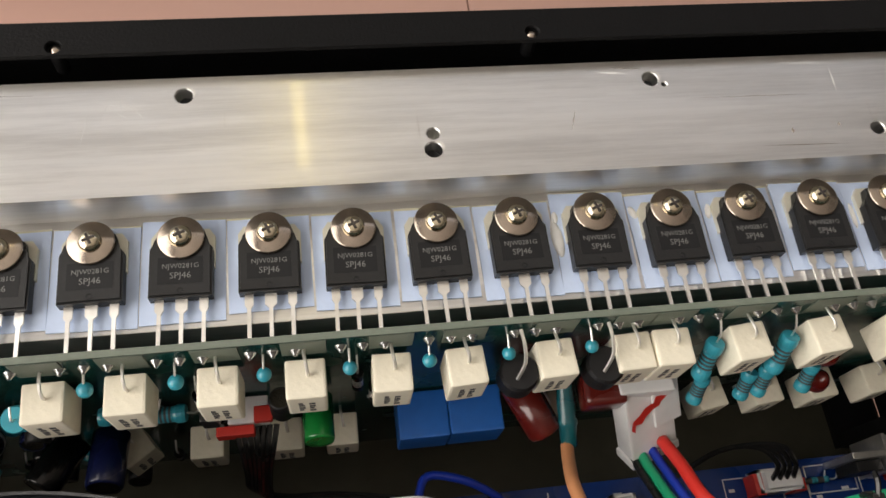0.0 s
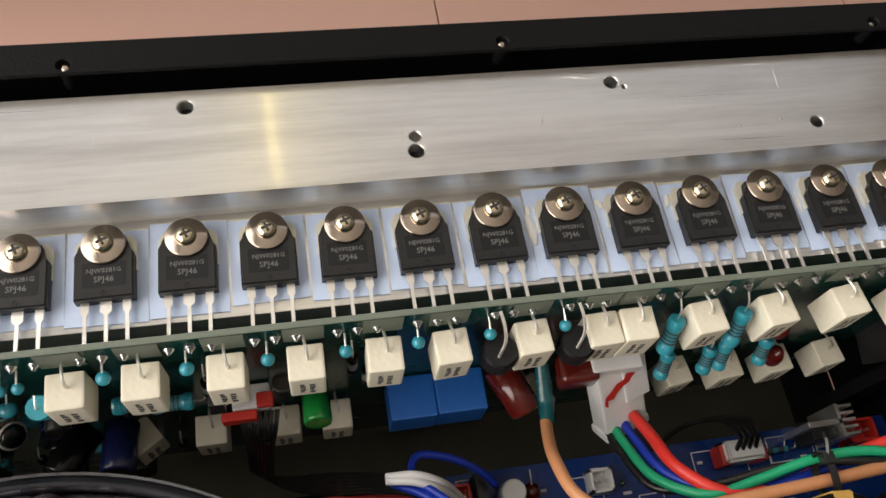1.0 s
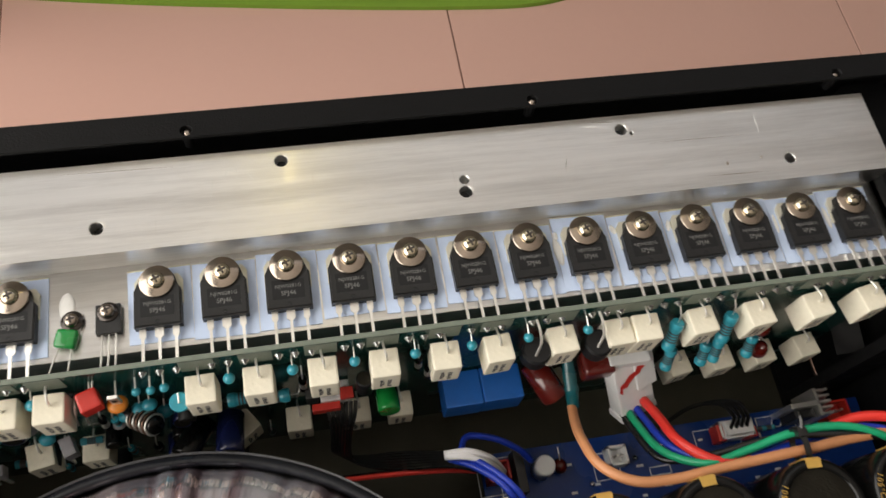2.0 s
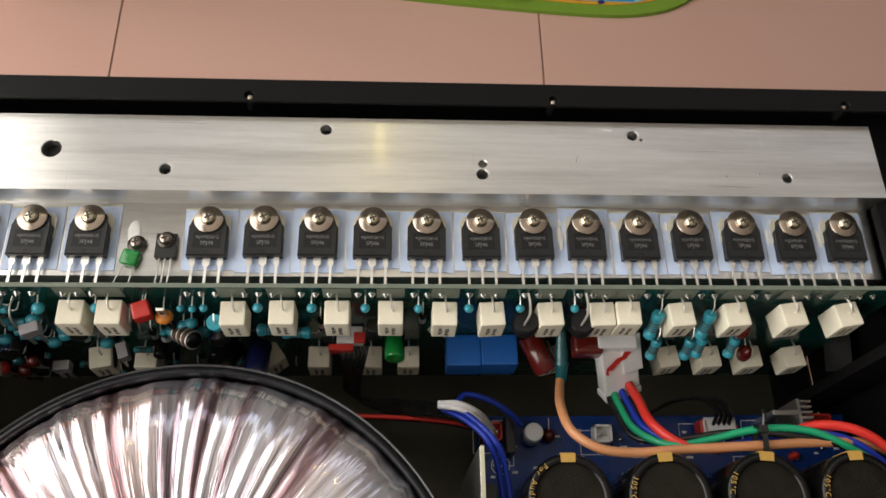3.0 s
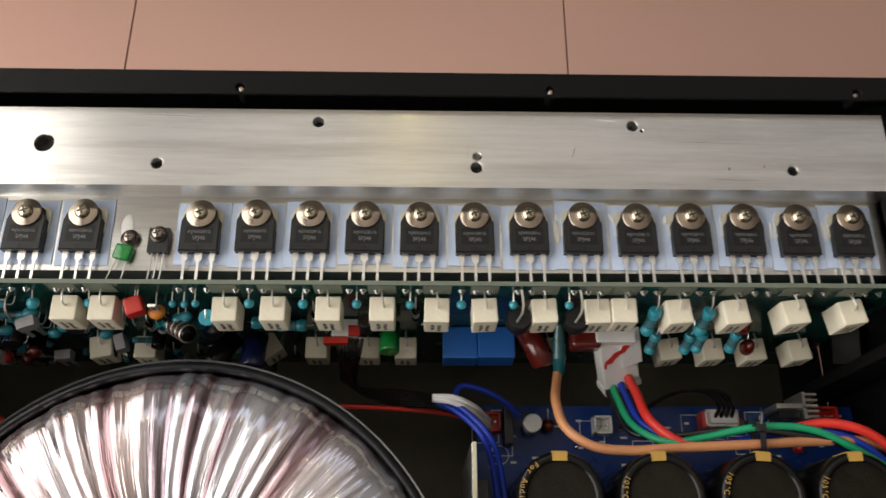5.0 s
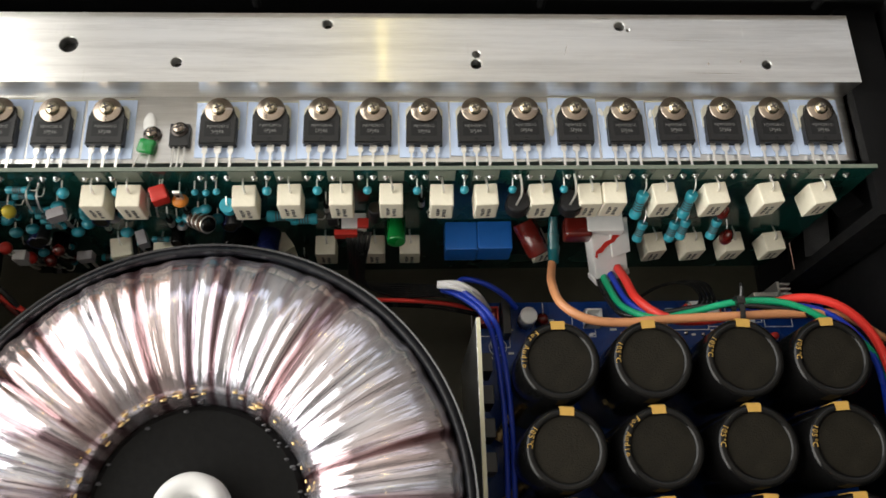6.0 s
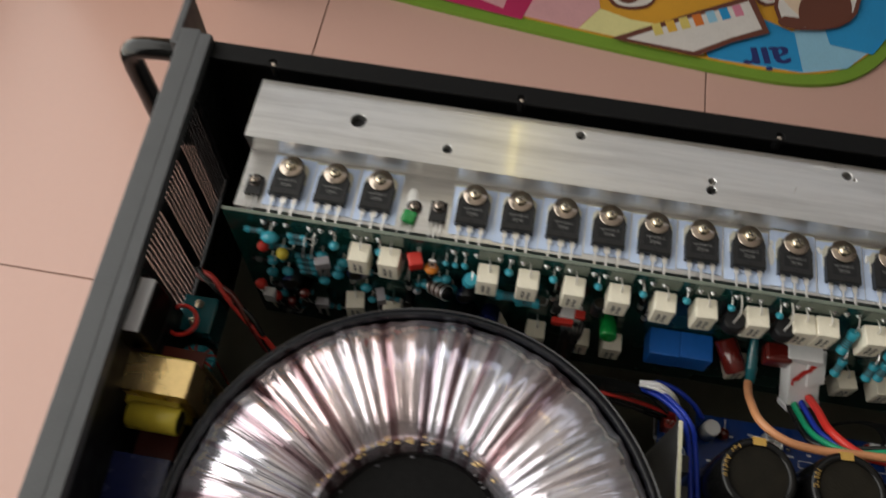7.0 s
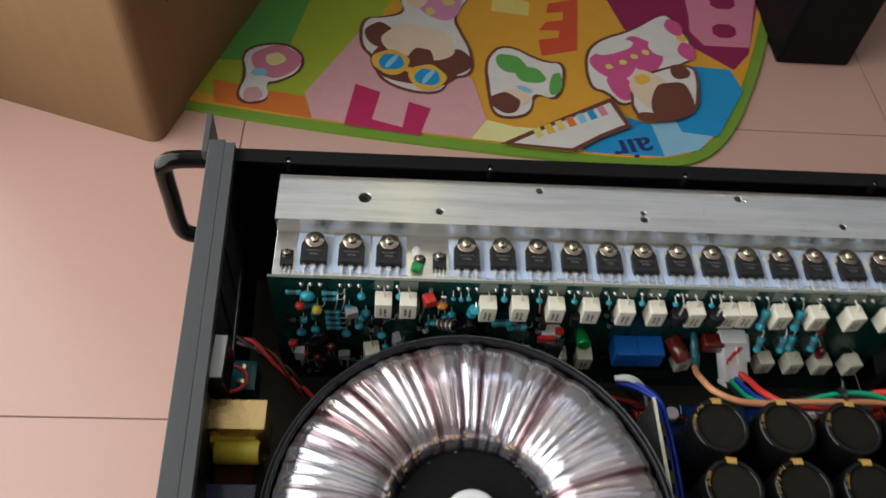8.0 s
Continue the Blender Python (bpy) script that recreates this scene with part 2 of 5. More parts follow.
def add_box(bm, x0, x1, y0, y1, z0, z1, bevel=0.0):
    r = bmesh.ops.create_cube(bm, size=1, matrix=Matrix.Translation(((x0 + x1) / 2, (y0 + y1) / 2, (z0 + z1) / 2)) @ Matrix.Diagonal((x1 - x0, y1 - y0, z1 - z0, 1)))
    if bevel:
        edges = list({e for v in r["verts"] for e in v.link_edges})
        bmesh.ops.bevel(bm, geom=edges, offset=bevel, segments=2, affect="EDGES", profile=0.6)
    return bm


def box(*a, bevel=0.0):
    return add_box(bmesh.new(), *a, bevel=bevel)


def add_lathe(bm, profile, n=24, m=None):
    """A turned solid round z from (radius, height) pairs, bottom to top."""
    m = m or Matrix()
    rings = []
    for r, z in profile:
        if r <= 1e-6:
            rings.append([bm.verts.new(m @ Vector((0, 0, z)))])
        else:
            rings.append([bm.verts.new(m @ Vector((r * math.cos(2 * math.pi * i / n), r * math.sin(2 * math.pi * i / n), z))) for i in range(n)])
    for a, b in zip(rings, rings[1:]):
        for i in range(n):
            j = (i + 1) % n
            if len(a) == 1 and len(b) > 1:
                bm.faces.new((a[0], b[j], b[i]))
            elif len(b) == 1 and len(a) > 1:
                bm.faces.new((a[i], a[j], b[0]))
            elif len(a) > 1:
                bm.faces.new((a[i], a[j], b[j], b[i]))
    return bm


def lathe(profile, n=24, m=None):
    return add_lathe(bmesh.new(), profile, n, m)


def add_prism(bm, outline, z0, z1, m=None):
    m = m or Matrix()
    lo = [bm.verts.new(m @ Vector((x, y, z0))) for x, y in outline]
    hi = [bm.verts.new(m @ Vector((x, y, z1))) for x, y in outline]
    bm.faces.new(list(reversed(lo)))
    bm.faces.new(hi)
    for i in range(len(lo)):
        j = (i + 1) % len(lo)
        bm.faces.new((lo[i], lo[j], hi[j], hi[i]))
    return bm


def prism(outline, z0, z1, m=None):
    return add_prism(bmesh.new(), outline, z0, z1, m)


def spline(points, steps=8):
    pts = [Vector(p) for p in points]
    ext = [2 * pts[0] - pts[1]] + pts + [2 * pts[-1] - pts[-2]]
    out = []
    for i in range(1, len(ext) - 2):
        p0, p1, p2, p3 = ext[i - 1:i + 3]
        for k in range(steps):
            t = k / steps
            out.append(0.5 * (2 * p1 + (p2 - p0) * t + (2 * p0 - 5 * p1 + 4 * p2 - p3) * t * t + (3 * p1 - p0 - 3 * p2 + p3) * t ** 3))
    return out + [pts[-1]]


def add_tube(bm, points, radius, n=8, steps=6):
    pts = spline(points, steps) if steps else [Vector(p) for p in points]
    up, rings = Vector((0.3, 0.2, 1)), []
    for i, p in enumerate(pts):
        d = (pts[min(i + 1, len(pts) - 1)] - pts[max(i - 1, 0)]).normalized()
        a = d.cross(up)
        if a.length < 1e-4:
            a = d.cross(Vector((1, 0, 0)))
        a.normalize()
        b = d.cross(a)
        up = -b if b.dot(up) < 0 else b
        rings.append([bm.verts.new(p + radius * (a * math.cos(2 * math.pi * k / n) + b * math.sin(2 * math.pi * k / n))) for k in range(n)])
    for a, b in zip(rings, rings[1:]):
        for k in range(n):
            bm.faces.new((a[k], a[(k + 1) % n], b[(k + 1) % n], b[k]))
    bm.faces.new(list(reversed(rings[0])))
    bm.faces.new(rings[-1])
    return bm


def tube(points, radius, n=8, steps=6):
    bm = add_tube(bmesh.new(), points, radius, n, steps)
    bmesh.ops.recalc_face_normals(bm, faces=bm.faces)
    return bm


def lettering(words, size, m, align="CENTER"):
    """Flat letters in the built-in font, as a bmesh."""
    cu = bpy.data.curves.new("letters", "FONT")
    cu.body, cu.size, cu.align_x, cu.align_y, cu.resolution_u = words, size, align, "CENTER", 2
    ob = bpy.data.objects.new("letters", cu)
    me = bpy.data.meshes.new_from_object(ob)
    bm = bmesh.new()
    bm.from_mesh(me)
    bm.transform(m)
    bpy.data.objects.remove(ob)
    bpy.data.curves.remove(cu)
    bpy.data.meshes.remove(me)
    return bm


def join(bm, other):
    me = bpy.data.meshes.new("joined")
    other.to_mesh(me)
    other.free()
    bm.from_mesh(me)
    bpy.data.meshes.remove(me)
    return bm


def circle(cx, cy, r, n=20):
    return [(cx + r * math.cos(2 * math.pi * i / n), cy + r * math.sin(2 * math.pi * i / n)) for i in range(n)]


def plate_with_holes(x0, x1, y0, y1, z, depth, holes, undercut=0.0):
    """A flat plate face with round bores of the given (x, y, radius), chamfered, and its four sides."""
    bm = bmesh.new()
    edges, bores = [], []
    for outline in [[(x0, y0), (x1, y0), (x1, y1), (x0, y1)]] + [circle(hx, hy, r + 0.0003) for hx, hy, r in holes]:
        vs = [bm.verts.new((x, y, z)) for x, y in outline]
        edges += [bm.edges.new((vs[i], vs[(i + 1) % len(vs)])) for i in range(len(vs))]
        bores.append(vs)
    bmesh.ops.triangle_fill(bm, use_beauty=True, use_dissolve=False, edges=edges, normal=(0, 0, 1))
    for vs, (hx, hy, r) in zip(bores[1:], holes):
        prev = vs
        for rr, dz in ((r, -0.0004), (r, -0.009)):
            ring = [bm.verts.new((x, y, z + dz)) for x, y in circle(hx, hy, rr)]
            for i in range(len(ring)):
                j = (i + 1) % len(ring)
                bm.faces.new((prev[i], prev[j], ring[j], ring[i]))
            prev = ring
        bm.faces.new(prev)
    low = [bm.verts.new((v.co.x, v.co.y + (undercut if v.co.y < (y0 + y1) / 2 else 0), z - depth)) for v in bores[0]]
    for i in range(4):
        j = (i + 1) % 4
        bm.faces.new((bores[0][i], low[i], low[j], bores[0][j]))
    bm.faces.new(list(reversed(low)))
    bmesh.ops.recalc_face_normals(bm, faces=bm.faces)
    return bm


# ---- room ----
X0, X1, Y0, Y1, TOP = ROOM
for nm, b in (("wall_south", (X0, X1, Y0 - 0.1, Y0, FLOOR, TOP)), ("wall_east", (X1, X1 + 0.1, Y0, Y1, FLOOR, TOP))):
    tagged(part(nm, box(*b), "wall"), "plain unseen room wall, greyed to cut bounced light", "wall", kind="structure")
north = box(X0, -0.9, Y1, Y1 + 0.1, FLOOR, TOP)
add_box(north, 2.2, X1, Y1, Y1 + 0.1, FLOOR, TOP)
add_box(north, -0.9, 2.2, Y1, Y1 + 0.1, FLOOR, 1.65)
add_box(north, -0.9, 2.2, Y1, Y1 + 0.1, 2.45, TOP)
tagged(part("wall_north", north, "wall"), "unseen wall with a high window opening, greyed to cut bounced light", "wall", kind="structure")
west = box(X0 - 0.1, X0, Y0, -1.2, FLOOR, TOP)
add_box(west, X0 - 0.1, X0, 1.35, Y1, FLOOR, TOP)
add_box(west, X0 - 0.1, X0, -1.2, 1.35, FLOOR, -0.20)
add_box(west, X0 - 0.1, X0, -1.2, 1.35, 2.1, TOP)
tagged(part("wall_west", west, "wall"), "unseen wall with a window opening, greyed to cut bounced light", "wall", kind="structure")
tagged(part("ceiling", box(X0 - 0.1, X1 + 0.1, Y0 - 0.1, Y1 + 0.1, TOP, TOP + 0.1), "ceiling"), "plain white ceiling", "ceiling", kind="structure")
floor = tagged(part("floor", box(X0 - 0.1, X1 + 0.1, Y0 - 0.1, Y1 + 0.1, FLOOR - 0.08, FLOOR - 0.0015), "grout"), "pink ceramic tile floor with dark joints", "floor", kind="structure")
# ---- amplifier case ----
case = thing("amplifier_chassis", 0.08, -0.16, 0, "open black steel amplifier case with grey front panel", "amplifier case")
CX, CY = 0.08, -0.16


TURNED = Matrix.Translation((-0.158, 0.052, 0)) @ Matrix.Rotation(radians(2.6), 4, "Z") @ Matrix.Translation((0.158, -0.052, 0))


def front_part(name, bm, *more, **named):
    bm.transform(TURNED)
    return case_part(name, bm, *more, **named)


def case_part(name, bm, material, label="", parent=None, smooth=False):
    bm.transform(Matrix.Translation((-CX, -CY, 0)))
    return part(name, bm, material, parent or case, label, smooth)


REAR, FAR, NEAR = 0.303, 0.0560, -0.378
case_part("base_plate", box(-0.149, REAR, NEAR, FAR, 0.0, 0.0015), "base", "dark steel bottom plate")
case_part("side_wall", box(-0.149, REAR + 0.0015, FAR - 0.0015, FAR, 0.002, 0.1435), "chassis")
case_part("side_wall", box(-0.149, REAR + 0.0015, NEAR, NEAR + 0.0015, 0.002, 0.1435), "chassis")
case_part("flange", plate_with_holes(-0.149, REAR + 0.0015, 0.0455, FAR, 0.1450, 0.0015, [(-0.111 + 0.126 * k, 0.0482, 0.0019) for k in range(4)]), "chassis", "folded black lip with screw holes")
# small metal domes added to give the lip's screw holes their glints
for k in range(4):
    case_part("nut", lathe([(0, 0), (0.0015, 0), (0.0014, 0.0004), (0.0007, 0.0008), (0, 0.0009)], 12, Matrix.Translation((-0.111 + 0.126 * k, 0.0482, 0.1432))), "washer", "small metal dome added for the glint in the screw hole")
case_part("rear_panel", box(REAR, REAR + 0.0015, NEAR + 0.002, FAR - 0.002, 0.002, 0.142), "chassis")
case_part("flange", box(0.2940, REAR - 0.0002, NEAR + 0.002, 0.0453, 0.1435, 0.1450, bevel=0.0004), "chassis", "folded black lip of the rear panel")
# front sheet and panel with an opening behind the grille
G0, G1, GL, GH = -0.066, 0.024, 0.064, 0.138
for b in ((G1, 0.0555, 0.002, 0.142), (-0.376, G0, 0.002, 0.142), (G0, G1, 0.002, GL), (G0, G1, GH, 0.142)):
    front_part("front_sheet", box(-0.1475, -0.146, *b), "chassis")
for b in ((G1 + 0.002, 0.058, 0.005, GH + 0.002), (-0.38, G0 - 0.002, 0.005, GH + 0.002), (G0 - 0.002, G1 + 0.002, 0.005, GL - 0.03), (-0.38, 0.058, GH + 0.002, 0.15)):
    front_part("front_panel", box(-0.160, -0.15, *b, bevel=0.0006), "panel", "thick grey anodised front panel")
front_part("panel_lip", box(-0.1500, -0.1440, NEAR + 0.002, FAR - 0.0005, 0.1435, 0.1499, bevel=0.0002), "panel")
grille = bmesh.new()
for k in range(31):
    y = G0 + 0.0015 + k * 0.0029
    w = 0.0024 if k in (10, 20) else 0.00065
    add_box(grille, -0.1483, -0.1480, y - w, y + w, GL, GH)
for k in range(24):
    z = GL + 0.002 + k * 0.0031
    add_box(grille, -0.14828, -0.14802, G0, G1, z - 0.0009, z + 0.0009)
front_part("grille", grille, "chassis", "perforated black ventilation grille")
# handle
hb = tube([(-0.152, 0.052, 0.138), (-0.178, 0.052, 0.138), (-0.188, 0.052, 0.135), (-0.191, 0.052, 0.126), (-0.191, 0.052, 0.1), (-0.191, 0.052, 0.074), (-0.188, 0.052, 0.064), (-0.178, 0.052, 0.060), (-0.152, 0.052, 0.060)], 0.0058, 12, 5)
front_part("handle", hb, "shiny_black", "rounded black rack handle", smooth=True)
front_part("rack_ear", box(-0.1640, -0.1602, 0.0480, 0.0810, 0.006, 0.1495, bevel=0.0004), "panel")
for fx in (-0.1, 0.25):
    for fy in (-0.33, 0.01):
        case_part("foot", lathe([(0, -0.012), (0.012, -0.012), (0.014, 0), (0, 0)], 16, Matrix.Translation((fx, fy, -0.0005))), "black")

stand = thing("low_table", 0.08, -0.16, FLOOR, "plain low wooden table under the amplifier", "table")
part("tabletop", box(-0.2, 0.2, -0.19, 0.19, 0.408, 0.4375, bevel=0.002), "wood", stand)
for sx in (-0.17, 0.17):
    for sy in (-0.16, 0.16):
        part("leg", box(sx - 0.02, sx + 0.02, sy - 0.02, sy + 0.02, 0, 0.408, bevel=0.002), "wood", stand)

# ---- heatsink ----
HX0, HX1, RISE, FARS = -0.1160, 0.2795, 0.0075, 0.0425
sink = thing("heatsink", 0.08, 0.01, 0.0015, "long brushed aluminium heatsink bar with drilled raised edge", "heatsink")
sm = Matrix.Translation((-0.08, -0.01, -0.0015))
HOLES = [(-0.0630, 0.0260, 0.0038), (-0.0170, 0.0172, 0.0023), (0.0463, 0.0368, 0.0023), (0.1105, 0.0165, 0.0023), (0.1108, 0.0214, 0.0017), (0.1750, 0.0362, 0.0023), (0.1787, 0.0342, 0.0007), (0.2385, 0.0163, 0.0021)]
bm = plate_with_holes(HX0, HX1, RISE, FARS, STRIP, 0.03, HOLES, 0.0042)
bm.transform(sm)
part("raised_edge", bm, "alu", sink)
for hx, hy, hr in HOLES:
    if hr < 0.002:
        continue
    # black disc stands in for the shade deep in the aluminium bore
    bm = lathe([(0, 0), (hr - 0.0002, 0), (hr - 0.0002, 0.0004), (0, 0.0004)], 20, Matrix.Translation((hx - 0.08, hy - 0.01, STRIP - 0.0015 - 0.0045)))
    part("bore_floor", bm, "black", sink, "black disc for the shade inside a drilled hole")
    if hr < 0.003:
        # thin pale metal crescent drawn as the glint on the hole's edge
        arc = [radians(-25 + 13 * k) for k in range(9)]
        rim = [(hx + hr * math.cos(a), hy + hr * math.sin(a)) for a in arc] + [(hx + (hr + 0.0009 * math.sin((a + 0.45) * 1.65)) * math.cos(a), hy + (hr + 0.0009 * math.sin((a + 0.45) * 1.65)) * math.sin(a)) for a in arc[-2:0:-1]]
        bm = prism(rim, STRIP + 0.00002, STRIP + 0.00012)
        bm.transform(sm)
        part("burr", bm, "tin", sink, "bright crescent for the glint at the hole's edge")
for k, (x0, y0, x1, y1, w, material) in enumerate((
        (0.0210, 0.0228, 0.0222, 0.0332, 0.00012, "paste"), (0.0247, 0.0356, 0.0340, 0.0331, 0.00010, "paste"), (0.0298, 0.0380, 0.0309, 0.0318, 0.00010, "paste"),
        (0.0332, 0.0343, 0.0371, 0.0287, 0.00013, "paste"), (0.0257, 0.0306, 0.0278, 0.0368, 0.00010, "paste"), (0.0290, 0.0325, 0.0325, 0.0300, 0.00008, "paste"),
        (0.1490, 0.0203, 0.1510, 0.0268, 0.00014, "washer"), (0.1590, 0.0392, 0.1690, 0.0380, 0.00040, "paste"), (0.1640, 0.0404, 0.1730, 0.0398, 0.00016, "washer"),
        (0.2125, 0.0158, 0.2127, 0.0178, 0.00045, "washer"), (0.2268, 0.0172, 0.2272, 0.0188, 0.00040, "washer"), (0.2300, 0.0290, 0.2304, 0.0375, 0.00018, "paste"),
        (0.2140, 0.0398, 0.2330, 0.0392, 0.00014, "paste"), (0.2020, 0.0122, 0.2280, 0.0116, 0.00012, "washer"), (0.1850, 0.0290, 0.2240, 0.0286, 0.00010, "washer"), (-0.0300, 0.0395, 0.0100, 0.0385, 0.00010, "washer"))):
    d = Vector((x1 - x0, y1 - y0, 0)).normalized().cross(Vector((0, 0, 1))) * w
    bm = prism([(x0, y0), ((x0 + x1) / 2 + d.x, (y0 + y1) / 2 + d.y), (x1, y1), ((x0 + x1) / 2 - d.x, (y0 + y1) / 2 - d.y)], STRIP + 0.00001, STRIP + 0.00004)
    bm.transform(sm)
    part("scratch", bm, material, sink, "fine scratch in the metal")
bm = box(HX0, HX1, -0.0228, RISE + 0.006, PLATE - 0.014, PLATE, bevel=0.0003)
bm.transform(sm)
part("mounting_plate", bm, "alu", sink)
for k in range(11):
    y = -0.0215 + k * 0.006
    bm = box(HX0, HX1, y - 0.0009, y + 0.0009, 0.0015, 0.106 if y > 0.007 else PLATE - 0.0142)
    bm.transform(sm)
    part("fin", bm, "alu_cut", sink)

# ---- transistors ----


def make_transistor():
    t = thing("power_transistor", 0, 0, PLATE, "black power transistor screwed flat to the heatsink", "transistor", "row of power transistors")
    part("tab", prism([(-0.0081, -0.007), (0.0081, -0.007), (0.0081, 0.0018), (0.0066, 0.0040), (-0.0066, 0.0040), (-0.0081, 0.0018)], 0.0005, 0.0018), "tab", t, "bright nickel tab")
    body = prism([(-0.0078, -0.0158), (0.0078, -0.0158), (0.0078, -0.0026), (0.0062, -0.0006), (0.0056, 0.0026), (-0.0056, 0.0026), (-0.0062, -0.0006), (-0.0078, -0.0026)], 0.0011, 0.0050)
    bmesh.ops.bevel(body, geom=[e for e in body.edges if e.verts[0].co.z > 0.004 and e.verts[1].co.z > 0.004], offset=0.0005, segments=2, affect="EDGES")
    body = part("body", body, "epoxy", t)
    part("recess", box(-0.0056, 0.0056, -0.0125, -0.0052, 0.0050, 0.00506), "black", body)
    part("dimple", lathe([(0.0008, 0.00495), (0.0008, 0.0051), (0.0005, 0.0051), (0.0004, 0.00497), (0, 0.00497)], 12, Matrix.Translation((0, -0.0143, 0))), "black", body)
    txt = lettering("NJW0281G", 0.0019, Matrix.Translation((0, -0.0077, 0.00509)))
    txt = join(txt, lettering("SPJ46", 0.0024, Matrix.Translation((0, -0.0103, 0.00509))))
    part("marking", txt, "mark", body, "faint grey lettering")
    for k in (-1, 0, 1):
        x, w = 0.00545 * k, 0.0015 if k == 0 else 0.0011
        lead = prism([(x - w, -0.0156), (x + w, -0.0156), (x + w, -0.0186), (x + 0.0005, -0.0196), (x + 0.0005, -0.0315), (x - 0.0005, -0.0315), (x - 0.0005, -0.0196), (x - w, -0.0186)][::-1], 0.0020, 0.0026)
        part("lead", lead, "tin", t)
    part("washer", lathe([(0, 0.005), (0.0057, 0.005), (0.0060, 0.0053), (0.0059, 0.0058), (0.0056, 0.0060), (0, 0.0062)], 32), "washer", t, "round zinc washer", True)
    add_screw(t, 0.006, 0.0029, "steel")
    return t


def add_screw(t, z, r, material):
    """A domed head with a cross recess."""
    head = lathe([(r, z), (r, z + 0.0009), (r * 0.86, z + 0.0017), (r * 0.55, z + 0.0022), (r * 0.3, z + 0.0023), (0, z + 0.0023)], 24)
    head = part("screw", head, material, t, "domed cross-head screw", True)
    cross = box(-r * 0.55, r * 0.55, -r * 0.13, r * 0.13, z + 0.0018, z + 0.00242)
    add_box(cross, -r * 0.13, r * 0.13, -r * 0.55, r * 0.55, z + 0.0018, z + 0.00244)
    cross.transform(Matrix.Rotation(0.4, 4, "Z"))
    part("cross_slot", cross, "darkscrew", head)


TX = [-0.092, -0.0695, -0.047] + [0.022 * k for k in range(13)]
rng = random.Random(4)
master = make_transistor()
master.matrix_world = pose(TX[0], 0, PLATE)
for x in TX[1:]:
    copy_thing(master, pose(x, rng.uniform(-0.0003, 0.0003), PLATE, 0, 0, rng.uniform(-1.0, 1.0)))
for n, x in enumerate(TX):
    pad = thing("insulating_pad", x, 0, PLATE, "pale blue silicone insulating pad on the heatsink", "thermal pad", "row of insulating pads", rz=rng.uniform(-1, 1))
    a, b = rng.uniform(0.0105, 0.0110), rng.uniform(0.0105, 0.0110)
    f, g = 0.0075 + rng.uniform(-0.0012, 0.0010), -0.0204 + rng.uniform(-0.0010, 0.0008)
    part("film_edge", box(-a, b, f - 0.0001, f + 0.0005, 0.00004, 0.0003), "cream", pad, "thin pale film edge")
    part("sheet", prism([(-a, g), (b, g + rng.uniform(-0.0006, 0.0006)), (b, f), (-a, f + rng.uniform(-0.0005, 0.0005))], 0.00005 + 0.0001 * rng.random(), 0.00038 + 0.00005 * (n % 3)), "pad", pad)

# small transistors and the green sensor
for x, y, w, lab in ((-0.108, -0.0095, 0.0075, "small black driver transistor on the heatsink"), (-0.0165, -0.0085, 0.0082, "small black driver transistor beside a green sensor")):
    t = thing("small_transistor", x, y, PLATE, lab, "transistor")
    part("body", box(-w / 2, w / 2, -0.0075, 0.003, 0.0003, 0.0032, bevel=0.0003), "epoxy", t)
    part("washer", lathe([(0, 0.0031), (0.0034, 0.0031), (0.0036, 0.0034), (0.0034, 0.0037), (0, 0.0038)], 24), "darkscrew", t, "dark small washer", True)
    add_screw(t, 0.0037, 0.0026, "washer")
    for k in (-1, 0, 1):
        part("lead", tube([(k * 0.0023, -0.0072, 0.0018), (k * 0.0023, -0.0145, 0.0022), (k * 0.0023 - 0.0006, -0.0225, 0.0025)], 0.00038, 6, 4), "tin", t)
t = thing("temperature_sensor", -0.0285, -0.0095, PLATE, "green sleeved sensor screwed down with white paste", "sensor", rz=-12)
part("lug", box(-0.0028, 0.0028, -0.003, 0.0034, 0.0002, 0.001, bevel=0.0002), "tin", t)
part("washer", lathe([(0, 0.001), (0.0036, 0.001), (0.0038, 0.0013), (0.0036, 0.0016), (0, 0.0017)], 24), "darkscrew", t, "dark small washer", True)
add_screw(t, 0.0016, 0.0025, "washer")
part("sleeve", box(-0.0038, 0.0034, -0.0098, -0.0032, 0.0002, 0.0034, bevel=0.0012), "green", t, "shiny green sleeve", True)
for k in (-1, 1):
    part("lead", tube([(k * 0.002, -0.009, 0.0015), (k * 0.0026, -0.015, 0.002), (k * 0.003, -0.0215, 0.0025)], 0.0003, 6, 4), "tin", t)
def smear(x, y, sx, sy, turn):
    t = thing("thermal_paste", x, y, PLATE + 0.0004, "squeezed-out white thermal paste beside a transistor", "paste", rz=turn)
    part("smear", lathe([(0.0030, 0.0), (0.0028, 0.0003), (0.0018, 0.0006), (0, 0.0007)], 18, Matrix.Diagonal((sx, sy, 1, 1))), "paste", t, smooth=True)


for sp in ((0.1437, -0.0050, 0.55, 1.9, 4), (0.1440, 0.0015, 0.30, 0.6, 0), (0.1667, 0.0015, 0.35, 0.7, 20), (0.1890, 0.0005, 0.30, 0.8, -10), (0.2545, -0.0040, 0.35, 1.6, 5), (0.2325, -0.0040, 0.25, 1.4, 0)):
    smear(*sp)
bl = lathe([(0, 0.0007), (0.002, 0.0006), (0.0028, 0.0003), (0.003, 0.00005)][::-1], 18, Matrix.Diagonal((0.9, 1.7, 1, 1)))
t = thing("thermal_paste", -0.0305, -0.0035, PLATE, "smear of white thermal paste", "paste")
part("smear", bl, "paste", t, smooth=True)

